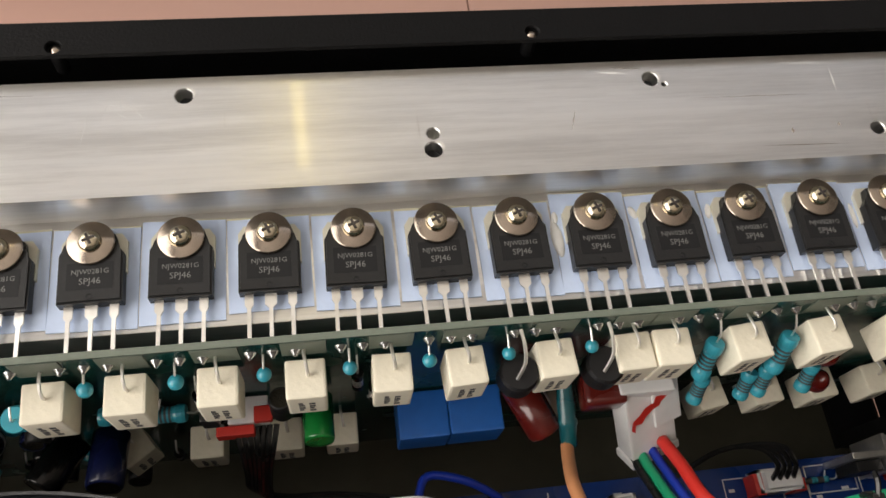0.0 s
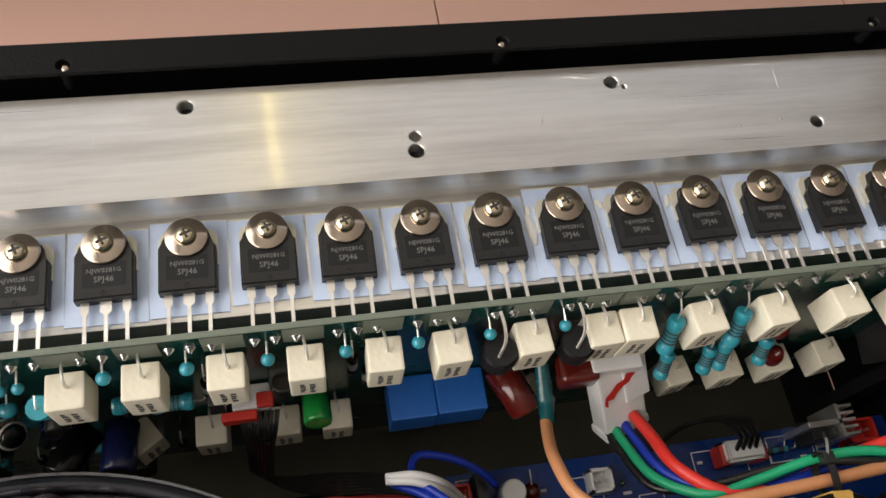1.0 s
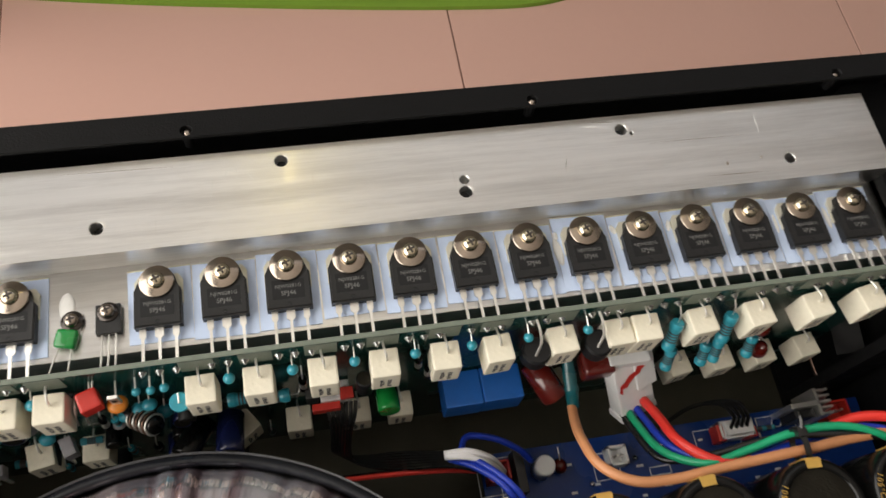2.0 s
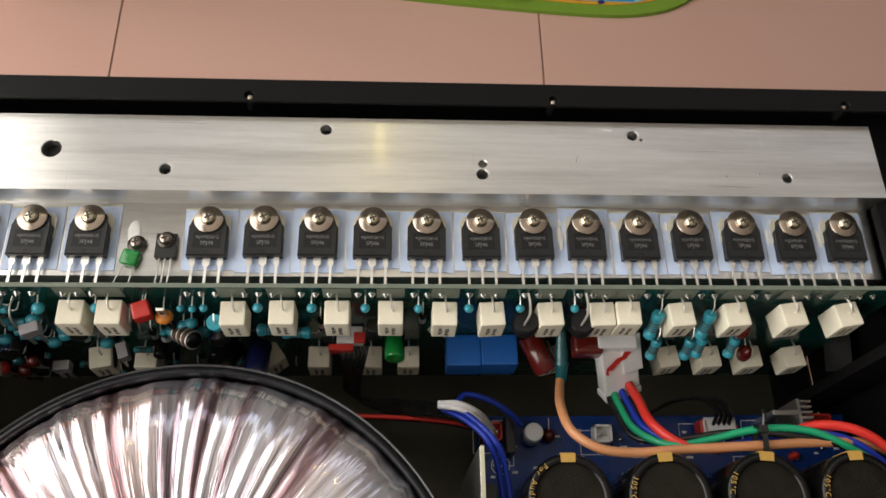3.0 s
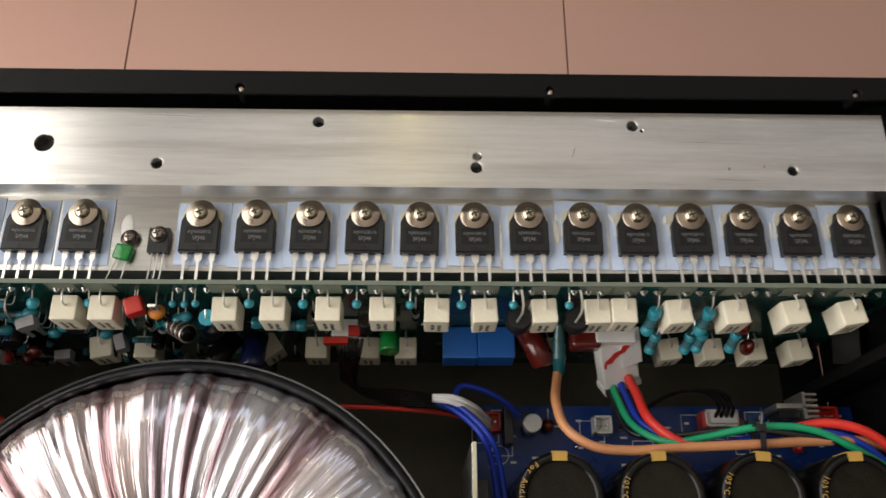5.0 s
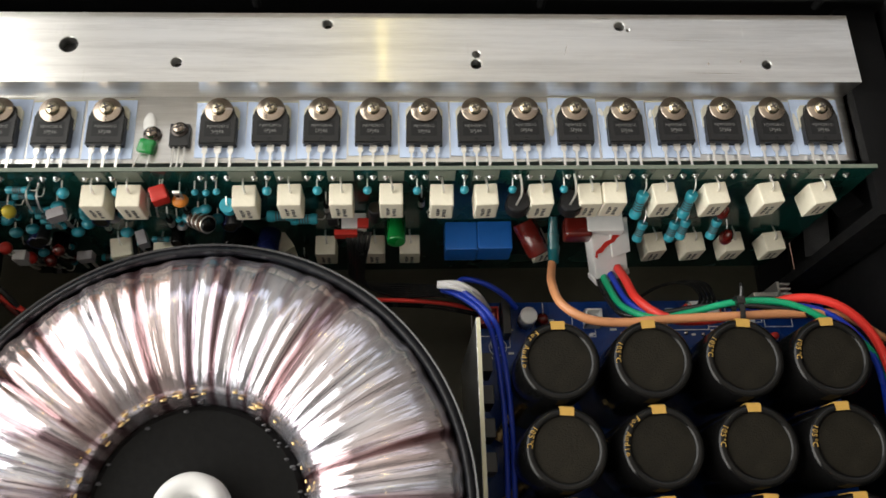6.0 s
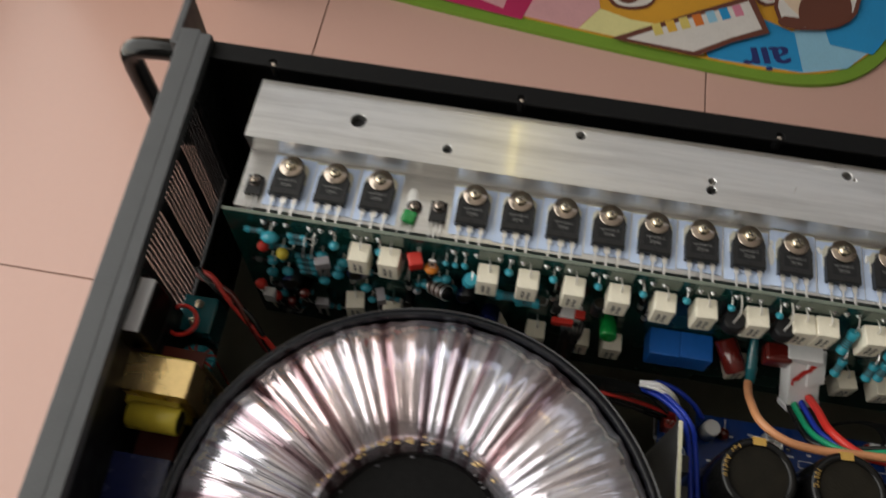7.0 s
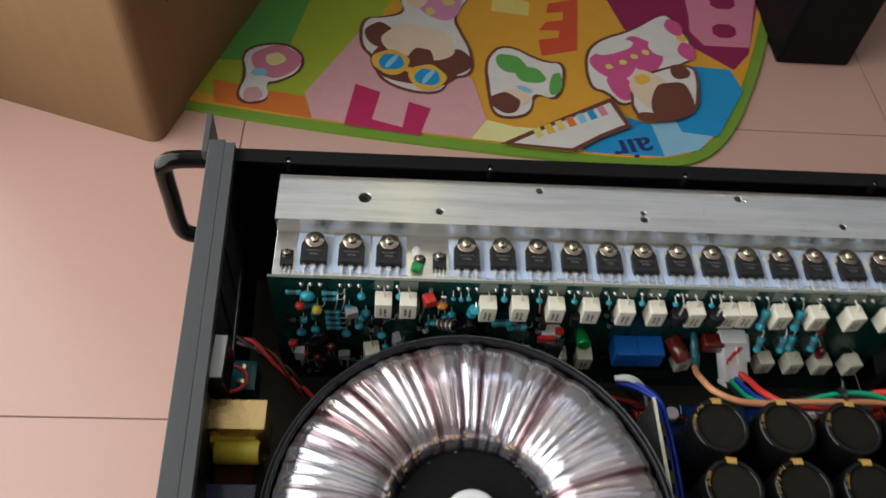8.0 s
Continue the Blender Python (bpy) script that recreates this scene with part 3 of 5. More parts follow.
# ---- amplifier board ----
BF = -0.0322  # front face of the upright board
board = thing("amplifier_board", 0.08, BF + 0.0008, 0.012, "upright green circuit board full of components", "circuit board")
bm = box(-0.1965, 0.200, -0.0008, 0.0008, 0, 0.1212)
part("laminate", bm, "pcb", board)
part("top_edge", box(-0.1965, 0.200, -0.00085, 0.00085, 0.1213, 0.1217), "pcb_edge", board, "pale fibreglass edge")
for x in (-0.0495, -0.035, 0.012, 0.031, 0.0525, 0.0735, 0.095, 0.1135, 0.137, 0.158, 0.1685, 0.190, 0.2125, 0.236, 0.2585):
    part("copper_land", box(x - 0.0855, x - 0.0745, -0.0010, -0.00082, 0.1115, 0.1208), "pcb_edge", board)
for k, x in enumerate([tx + d * 0.00545 for tx in TX for d in (-1, 0, 1)]):
    part("solder_joint", lathe([(0.0016, 0), (0.0013, 0.0005), (0.0006, 0.0012), (0.0005, 0.0016), (0, 0.0016)], 10, Matrix.Translation((x - 0.08, -0.0008, 0.1150)) @ Matrix.Rotation(math.pi / 2, 4, "X")), "solder", board, smooth=True)

# ---- components on the board ----


def cement(x, z, rz=0, tall=0.0145, w=0.0099):
    t = thing("cement_resistor", x, BF - 0.0018, z, "white cement power resistor standing off the green board", "resistor", "cement resistors", rz=rz)
    b = box(-w / 2, w / 2, -0.0100, 0, -tall, 0, bevel=0.0007)
    part("body", b, "cement", t)
    ink = bmesh.new()
    for k, xx in enumerate((-0.0022, 0.0004)):
        for c in range(4):
            zz = -0.0040 - c * 0.0020 - 0.0006 * k
            add_box(ink, xx, xx + (0.0015 if (c + k) % 3 else 0.0011), -0.01005, -0.0099, zz - (0.0013 if (c + k) % 2 else 0.0016), zz)
    part("print", ink, "ink", t, "illegible black print")
    part("wire", tube([(0.0006, -0.0042, -0.001), (0.0006, -0.0042, 0.0016), (0.0004, -0.0028, 0.0032), (0, 0.0, 0.0030), (0, 0.0022, 0.0024)], 0.00045, 6, 5), "tin", t)
    return t


TOPZ = 0.1250
for x, rz in ((-0.0495, 0), (-0.035, 0), (0.012, 1), (0.031, 0), (0.0525, 0), (0.0735, 0), (0.095, -1), (0.1135, 3), (0.137, 3), (0.158, 2), (0.1685, 0), (0.190, 5), (0.2125, 6), (0.236, 8), (0.2585, 10)):
    cement(x, TOPZ - (0.001 if rz else 0), rz)
for x, rz in ((-0.057, 10), (-0.036, 0), (0.0165, 35), (0.041, 0), (0.0645, 0), (0.0815, 0), (0.146, 12), (0.2015, 8), (0.2215, 5), (0.241, 5), (0.2615, 8)):
    cement(x, 0.067, rz, 0.0135)


def axial(x, y, z, d, r, material, ringcol, length, label, cat="resistor", name="metal_film_resistor"):
    """A body along direction d with two wire ends and colour bands."""
    t = thing(name, x, y, z, label, cat)
    q = Vector(d).normalized().to_track_quat("Z", "Y").to_matrix().to_4x4()
    h = length / 2
    part("body", lathe([(0, -h), (r * 0.9, -h), (r, -h * 0.85), (r, -h * 0.6), (r * 0.86, -h * 0.45), (r * 0.86, h * 0.45), (r, h * 0.6), (r, h * 0.85), (r * 0.9, h), (0, h)], 18, q), material, t)
    if ringcol:
        for k in (-0.3, -0.1, 0.1, 0.3):
            part("band", lathe([(r * 0.85, k * h - 0.0003), (r * 0.9, k * h - 0.0003), (r * 0.9, k * h + 0.0003), (r * 0.85, k * h + 0.0003)], 14, q), ringcol, t)
    part("wire", tube([q @ Vector((0, 0, h)), q @ Vector((0, 0, h + 0.003)), q @ Vector((0, 0, h + 0.004)) + Vector((0, 0.003, 0.001))], 0.0003, 6, 3), "tin", t)
    return t


def blob(x, y, z, r, material, label, sx=1.0, sz=1.0, name="disc_capacitor"):
    t = thing(name, x, y, z, label, "capacitor")
    n = 8
    prof = [(max(r * math.cos(a), 0), r * 0.9 * math.sin(a)) for a in [math.pi * (k / n - 0.5) for k in range(n + 1)]]
    prof[0], prof[-1] = (0, -r * 0.9), (0, r * 0.9)
    part("body", lathe(prof, 14, Matrix.Diagonal((sx, 1, sz, 1))), material, t, smooth=True)
    part("wire", tube([(0, r * 0.5, r * 0.6), (0, r + 0.001, r * 0.9), (0, min(max(BF - y, r + 0.0015), r + 0.004), r * 0.9 + 0.0003)], 0.0003, 6, 3), "tin", t)
    return t


def can(x, y, z, r, length, d, material, label, name="electrolytic_capacitor"):
    t = thing(name, x, y, z, label, "capacitor")
    q = Vector(d).normalized().to_track_quat("Z", "Y").to_matrix().to_4x4()
    part("sleeve", lathe([(0, -length / 2), (r, -length / 2), (r, length / 2 - 0.0008), (r * 0.93, length / 2), (r * 0.82, length / 2)], 20, q), material, t, smooth=True)
    part("end", lathe([(r * 0.83, length / 2 - 0.0002), (0, length / 2 - 0.0002)], 20, q), material if material in ("white", "green") else "cap_top", t)
    return t


# small teal beads under the solder joints and bigger teal resistors
for x, z, r in ((-0.0405, 0.1230, 0.0021), (0.0215, 0.1235, 0.0020), (0.0425, 0.1235, 0.0020), (0.0635, 0.1235, 0.0019), (0.0845, 0.1230, 0.0019), (0.1045, 0.1235, 0.0019), (0.125, 0.1235, 0.0018), (0.147, 0.1235, 0.0018), (-0.0225, 0.1240, 0.0016), (0.0005, 0.1230, 0.0016), (-0.004, 0.1220, 0.0015), (-0.0085, 0.1225, 0.0015), (-0.0625, 0.1225, 0.0025)):
    blob(x, BF - 0.0045, z, r, "teal", "small teal coated component below a solder joint", name="small_resistor")
for x, z, d in ((0.1810, 0.1154, (0.15, 0.4565, 0.9)), (0.2025, 0.1154, (0.15, 0.4565, 0.9))):
    axial(x, BF - 0.0085, z, d, 0.0026, "teal", "ink", 0.013, "teal film resistor with dark bands standing upright")
for x, z in ((0.1885, 0.0886), (0.2035, 0.0886), (0.208, 0.0911), (0.2225, 0.0911)):
    axial(x, BF - 0.010, z, (0.2, 0.6, 0.9), 0.0024, "teal", "ink", 0.010, "teal film resistor end on")
axial(0.004, BF - 0.0075, 0.1142, (0.1, -0.3, 1), 0.0034, "teal", None, 0.010, "round teal film resistor on a wire leg")
for k, x in enumerate((0.0235, 0.0335)):
    axial(x, BF - 0.004, 0.0959 - 0.004 * k, (1, 0, 0.05), 0.0026, "teal", "ink", 0.012, "teal banded film resistor lying flat")
for x, z in ((-0.081, 0.1225), (-0.081, 0.1166), (-0.08, 0.1020), (-0.08, 0.0959), (-0.08, 0.0899), (-0.08, 0.0840), (-0.093, 0.1081), (-0.05, 0.0959), (-0.102, 0.1225)):
    axial(x, BF - 0.003, z, (1, 0, 0.0), 0.0016, "teal", "ink", 0.009, "small teal banded resistor flat on the board")
for x, z in ((-0.091, 0.0830), (-0.072, 0.0790), (-0.064, 0.0886), (-0.06, 0.1033), (-0.098, 0.0935), (-0.07, 0.1081), (-0.1, 0.0790), (-0.05, 0.0780), (-0.012, 0.1008), (-0.005, 0.0935), (-0.018, 0.0947)):
    blob(x, BF - 0.004, z, 0.0026, "teal", "teal dipped component on the green board", sx=1.2, name="small_resistor")
blob(-0.0935, BF - 0.006, 0.1235, 0.0034, "teal", "bright teal dipped component at the board edge", sx=1.3, name="small_resistor")
blob(-0.0885, BF - 0.008, 0.1118, 0.0030, "yellow", "yellow dipped capacitor on the board", sz=1.2)
for x, z in ((-0.0985, 0.1130),):
    blob(x, BF - 0.006, z, 0.0030, "red", "red dipped capacitor on the green board")
for x, y, z, r in ((0.222, -0.040, 0.1057, 0.0032), (0.2335, -0.041, 0.0780, 0.0036)):
    blob(x, y, z, r, "maroon", "dark red dipped capacitor between white resistors", sx=0.8, sz=1.8)
# red box capacitor with orange neighbour
t = thing("box_capacitor", -0.0228, BF - 0.006, 0.1230, "small red box capacitor on wire legs", "capacitor", rz=20)
part("body", box(-0.0034, 0.0034, -0.0035, 0.0035, -0.003, 0.003, bevel=0.0008), "red", t)
part("wire", tube([(0.002, 0.002, 0.002), (0.003, 0.004, 0.003), (0.004, 0.006, 0.0032)], 0.0003, 6, 3), "tin", t)
blob(-0.0150, BF - 0.007, 0.1197, 0.0032, "orange", "orange dipped capacitor on the board", sx=1.1, sz=0.7)
t = thing("relay_coil", -0.0105, BF - 0.0085, 0.1005, "dark wound coil with bright turns lying on the board", "coil")
for k in range(7):
    part("turn", lathe([(0.0036, -0.0004), (0.0042, 0), (0.0036, 0.0004), (0.0034, 0)], 16, Matrix.Rotation(0.9, 4, "Y") @ Matrix.Rotation(0.5, 4, "X") @ Matrix.Translation((0, 0, -0.0054 + k * 0.0018))), "m_knurl" if k % 2 else "tin", t, smooth=True)
part("core", lathe([(0, -0.007), (0.0030, -0.007), (0.0034, -0.0062), (0.0034, 0.0062), (0.0030, 0.007), (0, 0.007)], 14, Matrix.Rotation(0.9, 4, "Y") @ Matrix.Rotation(0.5, 4, "X")), "shiny_black", t, smooth=True)
# black diodes with bent wire
for x in (0.1275, 0.1505):
    t = thing("ring_coil", x, BF - 0.009, 0.1178, "flat black round coil with a bent wire", "coil")
    part("disc", lathe([(0, -0.004), (0.0046, -0.004), (0.0052, -0.003), (0.0052, 0.003), (0.0046, 0.004), (0, 0.004)], 24), "black", t, smooth=False)
    part("wire", tube([(-0.001, -0.002, 0.004), (0.0008, 0.001, 0.008), (0.0008, 0.005, 0.0105), (0.0002, 0.0088, 0.0115)], 0.0005, 6, 4), "tin", t)
can(0.0665, BF - 0.0085, 0.1093, 0.0032, 0.009, (0, 0.1, 1), "black", "small black upright capacitor with a wire")
can(0.0752, BF - 0.0085, 0.0893, 0.0043, 0.0135, (0, -1, 0.15), "green", "shiny green film capacitor")
can(0.0155, BF - 0.012, 0.0780, 0.0052, 0.016, (-0.05, -1, 0.2), "navy", "dark navy electrolytic capacitor")
can(0.0025, BF - 0.012, 0.0800, 0.0050, 0.016, (-0.6, -1, 0.2), "shiny_black", "black electrolytic capacitor leaning sideways")
for x, z in ((0.0865, 0.1093), (0.091, 0.0972), (0.045, 0.1033), (0.0475, 0.0886), (-0.0565, 0.0850), (-0.027, 0.0886)):
    axial(x, BF - 0.004, z, (0, 0.15, 1), 0.0016, "shiny_black", "tin", 0.009, "small black glass diode upright", "diode", "diode")
t = thing("signal_transistor", 0.0475, BF - 0.009, 0.1033, "small black moulded transistor", "transistor")
part("body", box(-0.0022, 0.0022, -0.0018, 0.0018, -0.004, 0.004, bevel=0.0006), "epoxy", t)
for x, z, tilt in ((-0.0680, 0.1105, 20), (-0.0735, 0.0600, 5), (-0.0405, 0.0820, -70)):
    t = thing("silver_crystal", x, BF - 0.010, z, "grey boxed component with two bright legs", "component", rz=tilt)
    part("body", box(-0.0036, 0.0036, -0.0022, 0.0022, -0.0010, 0.0050, bevel=0.0004), "grey", t)
    for k in (-1, 1):
        part("leg", box(k * 0.0020 - 0.0007, k * 0.0020 + 0.0007, -0.0022, -0.0016, -0.0085 - k * 0.001, -0.0008), "tin", t)
for x, z in ((-0.1045, 0.0770), (-0.0905, 0.0600), (-0.0985, 0.0640), (-0.0815, 0.0740)):
    t = thing("tantalum_capacitor", x, BF - 0.011, z, "red dipped capacitor on long bright wire legs", "capacitor")
    part("body", lathe([(0, -0.0034), (0.0016, -0.0030), (0.0029, -0.0008), (0.0030, 0.0010), (0.0020, 0.0028), (0, 0.0033)], 16), "maroon" if x > -0.095 else "red", t, smooth=True)
    for k in (-1, 1):
        part("leg", tube([(k * 0.0011, 0, -0.0028), (k * 0.0013, -0.0004, -0.007), (k * 0.0012 + 0.0006, 0.0006, -0.0125)], 0.0005, 6, 3), "tin", t)
for x, z in ((-0.1010, 0.0655),):
    t = thing("wire_plug", x, BF - 0.012, z, "small pale plug with wire legs", "connector")
    part("housing", box(-0.0030, 0.0030, -0.0025, 0.0025, -0.003, 0.006, bevel=0.0005), "white", t)
    part("leg", tube([(0, 0, -0.0028), (0.0004, -0.0004, -0.009), (0.0006, 0.0006, -0.016)], 0.0007, 6, 3), "tin", t)
for x, z in ((-0.029, 0.1172), (-0.026, 0.1160), (0.0905, 0.1191), (-0.0765, 0.1230), (-0.0725, 0.1225)):
    t = thing("bent_lead", x, BF - 0.0005, z, "bright bent component lead on the board", "wire")
    part("wire", tube([(0, 0, 0), (0.0003, -0.004, 0.0022), (0.0004, -0.0075, 0.0010), (-0.0006, -0.0085, -0.005), (-0.0016, -0.0080, -0.010)], 0.0004, 6, 4), "tin", t)
t = thing("silver_clip", -0.0145, BF - 0.0070, 0.1250, "small bright clip with a square hole", "clip")
part("strip", box(-0.0016, 0.0016, -0.0006, 0.0006, -0.0035, 0.0035, bevel=0.0003), "tin", t)
part("hole", box(-0.0008, 0.0008, -0.00075, -0.00062, -0.0005, 0.0012), "black", t)

rc = random.Random(21)
for k in range(46):
    x, z = rc.uniform(-0.109, 0.03), rc.uniform(0.03, 0.105)
    if rc.random() < 0.55:
        axial(x, BF - rc.uniform(0.002, 0.006), z, rc.choice(((1, 0, 0), (0, 0, 1), (0.2, -0.6, 1))), rc.uniform(0.0012, 0.0018), rc.choice(("teal", "teal", "shiny_black")), "ink", rc.uniform(0.006, 0.009), "small banded component on the crowded board")
    elif rc.random() < 0.6:
        can(x, BF - 0.006, z, rc.uniform(0.0025, 0.004), 0.009, (0, -1, rc.uniform(-0.1, 0.4)), rc.choice(("shiny_black", "navy", "black")), "small dark electrolytic capacitor on the board")
    else:
        blob(x, BF - 0.004, z, rc.uniform(0.0018, 0.0028), rc.choice(("teal", "maroon", "teal", "grey")), "small dipped component on the crowded board", sx=1.2, name="small_component")

# blue twin box
t = thing("film_capacitor", 0.1140, BF - 0.0005, 0.0795, "bright blue double boxed capacitor on the board", "capacitor")
part("case", box(-0.0158, -0.0006, -0.0142, 0, -0.015, 0, bevel=0.0006), "blue", t)
part("case", box(-0.0004, 0.0158, -0.0140, 0, -0.015, 0.0004, bevel=0.0006), "blue", t)
# maroon parts
can(0.139, BF - 0.009, 0.079, 0.0055, 0.017, (0.5, -0.9, -0.4), "maroon", "dark red lacquered film capacitor", "film_capacitor")
t = thing("film_capacitor", 0.1600, BF - 0.006, 0.087, "dark red flat film capacitor", "capacitor")
part("case", box(-0.0065, 0.0065, -0.006, 0.004, -0.008, 0.002, bevel=0.0018), "maroon", t, smooth=True)

# small ribbon plug
t = thing("ribbon_plug", 0.0575, BF - 0.0006, 0.090, "white and red plug with black ribbon wires", "connector")
part("housing", box(-0.0072, 0.0040, -0.0075, 0, -0.007, 0.001, bevel=0.0005), "white", t)
part("latch", box(0.0002, 0.0052, -0.0080, -0.0035, 0.0011, 0.0035, bevel=0.0004), "red", t)
part("latch", box(-0.0105, 0.0000, -0.0105, -0.0077, -0.005, 0.0002, bevel=0.0004), "red", t)
for k in range(7):
    x = -0.0055 + k * 0.0019
    part("wire", tube([(x, -0.0077, -0.003), (x * 0.8, -0.013, -0.006), (x * 0.6 - 0.001, -0.0175, -0.018), (x * 0.55 - 0.001, -0.0205 - 0.0006 * k, -0.029), (0.008 + x * 0.4, -0.0230 - 0.0009 * k, -0.033 + 0.0004 * k), (0.022, -0.0245 - 0.0011 * k, -0.030), (0.040, -0.029 - 0.0011 * k, -0.022 + 0.0012 * k), (0.0545, -0.0335 - 0.0010 * k, -0.024)], 0.0008, 6, 5), "w_black", t)

# large white plug with red paint mark and four wires
plug = thing("power_plug", 0.1725, BF, 0.0890, "white nylon power plug with red paint mark and wires", "connector")
part("header", box(-0.0085, 0.0085, -0.010, 0, -0.010, 0.0008, bevel=0.0006), "white", plug)
PT = Matrix.Translation((0, -0.006, 0)) @ Matrix.Rotation(radians(20), 4, "Z") @ Matrix.Rotation(radians(50), 4, "X")


def plug_part(name, bm, material, label=""):
    bm.transform(PT)
    part(name, bm, material, plug, label)


plug_part("shell", box(-0.0080, 0.0090, -0.029, 0, -0.0085, 0.0, bevel=0.0008), "white")
plug_part("latch", box(0.0010, 0.0106, -0.019, 0.0, 0.0002, 0.0014, bevel=0.0004), "white")
stroke = [(-0.0066, -0.0164), (-0.0062, -0.0136), (-0.0040, -0.0140), (-0.0022, -0.0122), (0.0004, -0.0108), (0.0030, -0.0104), (0.0038, -0.0092), (0.0060, -0.0080), (0.0056, -0.0062), (0.0040, -0.0070), (0.0022, -0.0066), (0.0010, -0.0085), (-0.0020, -0.0088), (-0.0045, -0.0108), (-0.0070, -0.0120), (-0.0078, -0.0150)]
plug_part("paint_mark", prism(stroke, 0.0015, 0.00158), "red", "smeared red paint mark")
plug_part("collar", box(-0.0086, 0.0096, -0.0325, -0.0292, -0.0090, 0.0003, bevel=0.0008), "white")

WIRES = [
    ("w_green", 0.0016, [(0.1745, -0.0535, 0.0650), (0.1755, -0.062, 0.070), (0.179, -0.076, 0.080), (0.190, -0.0845, 0.090), (0.205, -0.0830, 0.092), (0.225, -0.0795, 0.096), (0.245, -0.080, 0.097), (0.262, -0.0865, 0.096), (0.285, -0.100, 0.09), (0.296, -0.12, 0.08)]),
    ("w_blue", 0.0015, [(0.1780, -0.0535, 0.0660), (0.1795, -0.062, 0.071), (0.183, -0.075, 0.080), (0.195, -0.0840, 0.088), (0.212, -0.0850, 0.09), (0.235, -0.0815, 0.092), (0.255, -0.0810, 0.094), (0.272, -0.088, 0.094), (0.288, -0.105, 0.088), (0.296, -0.135, 0.075)]),
    ("w_red", 0.0021, [(0.1815, -0.0530, 0.0690), (0.1830, -0.062, 0.076), (0.185, -0.0745, 0.085), (0.196, -0.0850, 0.091), (0.215, -0.0855, 0.089), (0.235, -0.0810, 0.090), (0.255, -0.0775, 0.095), (0.272, -0.0825, 0.097), (0.286, -0.0960, 0.094), (0.294, -0.118, 0.088), (0.2965, -0.15, 0.08)]),
    ("w_black", 0.0013, [(0.1720, -0.0535, 0.0635), (0.1735, -0.064, 0.069), (0.179, -0.079, 0.078), (0.195, -0.0815, 0.088), (0.215, -0.0800, 0.093), (0.24, -0.0825, 0.097), (0.265, -0.0880, 0.094), (0.29, -0.104, 0.085)]),
]
for m, r, pts in WIRES:
    w = thing("wire", *pts[0], label=m[2:] + " insulated wire curving over the blue board", category="wire", group="wires of the power plug")
    o = Vector(pts[0])
    part("insulation", tube([Vector(p) - o for p in pts], r, 10, 6), m, w, smooth=True)
w = thing("copper_wire", 0.1465, BF - 0.006, 0.088, "thick copper-coloured wire with a teal sleeved end", "wire")
o = Vector((0.1465, BF - 0.006, 0.088))
pts = [(0.1488, -0.0520, 0.0760), (0.1470, -0.0590, 0.0810), (0.1450, -0.0680, 0.0905), (0.1470, -0.0800, 0.0985), (0.157, -0.0880, 0.1020), (0.172, -0.0895, 0.101), (0.190, -0.0885, 0.101), (0.210, -0.0875, 0.1005), (0.228, -0.0865, 0.099), (0.250, -0.0850, 0.096), (0.275, -0.0850, 0.092), (0.297, -0.095, 0.085)]
part("insulation", tube([Vector(p) - o for p in pts], 0.0020, 10, 6), "w_copper", w, smooth=True)
sl = lathe([(0.0020, -0.013), (0.0026, -0.0128), (0.0027, -0.006), (0.0031, -0.005), (0.0031, -0.0035), (0.0027, -0.0025), (0.0028, 0.004), (0.0022, 0.011), (0.002, 0.013)], 14, Matrix.Translation((0.0026, -0.0050, -0.0070)) @ Matrix.Diagonal((1, 0.86, 0.86, 1)) @ Vector((-0.02, 1, 0.5)).to_track_quat("Z", "X").to_matrix().to_4x4())
part("sleeve", sl, "sleeve", w, "shiny teal heat-shrink sleeve", True)
tie = thing("cable_tie", 0.2245, -0.0855, 0.099, "black cable tie round the wire bundle", "cable tie")
part("band", lathe([(0.0044, -0.0011), (0.0052, -0.0011), (0.0052, 0.0011), (0.0044, 0.0011), (0.0044, -0.0011)], 18, Matrix.Rotation(math.pi / 2, 4, "Y") @ Matrix.Diagonal((1.0, 1.5, 1, 1))), "w_black", tie)
part("head", box(-0.0018, 0.0018, 0.003, 0.0065, 0.002, 0.0055, bevel=0.0004), "w_black", tie)
part("tail", tube([(0, 0.004, 0.004), (0.0005, 0.009, 0.006), (0.001, 0.012, 0.005)], 0.0008, 6, 3), "w_black", tie)

# ---- supply board with capacitors ----
sb = thing("supply_board", 0.215, -0.16, 0.0304, "blue power supply circuit board", "circuit board")
part("laminate", box(-0.1, 0.084, -0.12, 0.1015, 0, 0.0016), "pcb_blue", sb)
for a in (-0.092, 0.078):
    for b in (-0.112, 0.092):
        part("standoff", lathe([(0, -0.0289), (0.003, -0.0289), (0.003, 0), (0, 0)], 8, Matrix.Translation((a, b, 0))), "brass", sb)
silk = lathe([(0.0042, 0.00162), (0.0046, 0.0017), (0.0042, 0.0017)], 24, Matrix.Translation((-0.089, 0.078, 0)))
part("silkscreen", silk, "silk", sb)


def silk_box(x, y, w, d, t=0.0004):
    bm = box(x - w / 2, x + w / 2, y + d / 2 - t, y + d / 2, 0.00165, 0.00172)
    add_box(bm, x - w / 2, x + w / 2, y - d / 2, y - d / 2 + t, 0.00165, 0.00172)
    add_box(bm, x - w / 2, x - w / 2 + t, y - d / 2, y + d / 2, 0.00165, 0.00172)
    add_box(bm, x + w / 2 - t, x + w / 2, y - d / 2, y + d / 2, 0.00165, 0.00172)
    part("silkscreen", bm, "silk", sb)


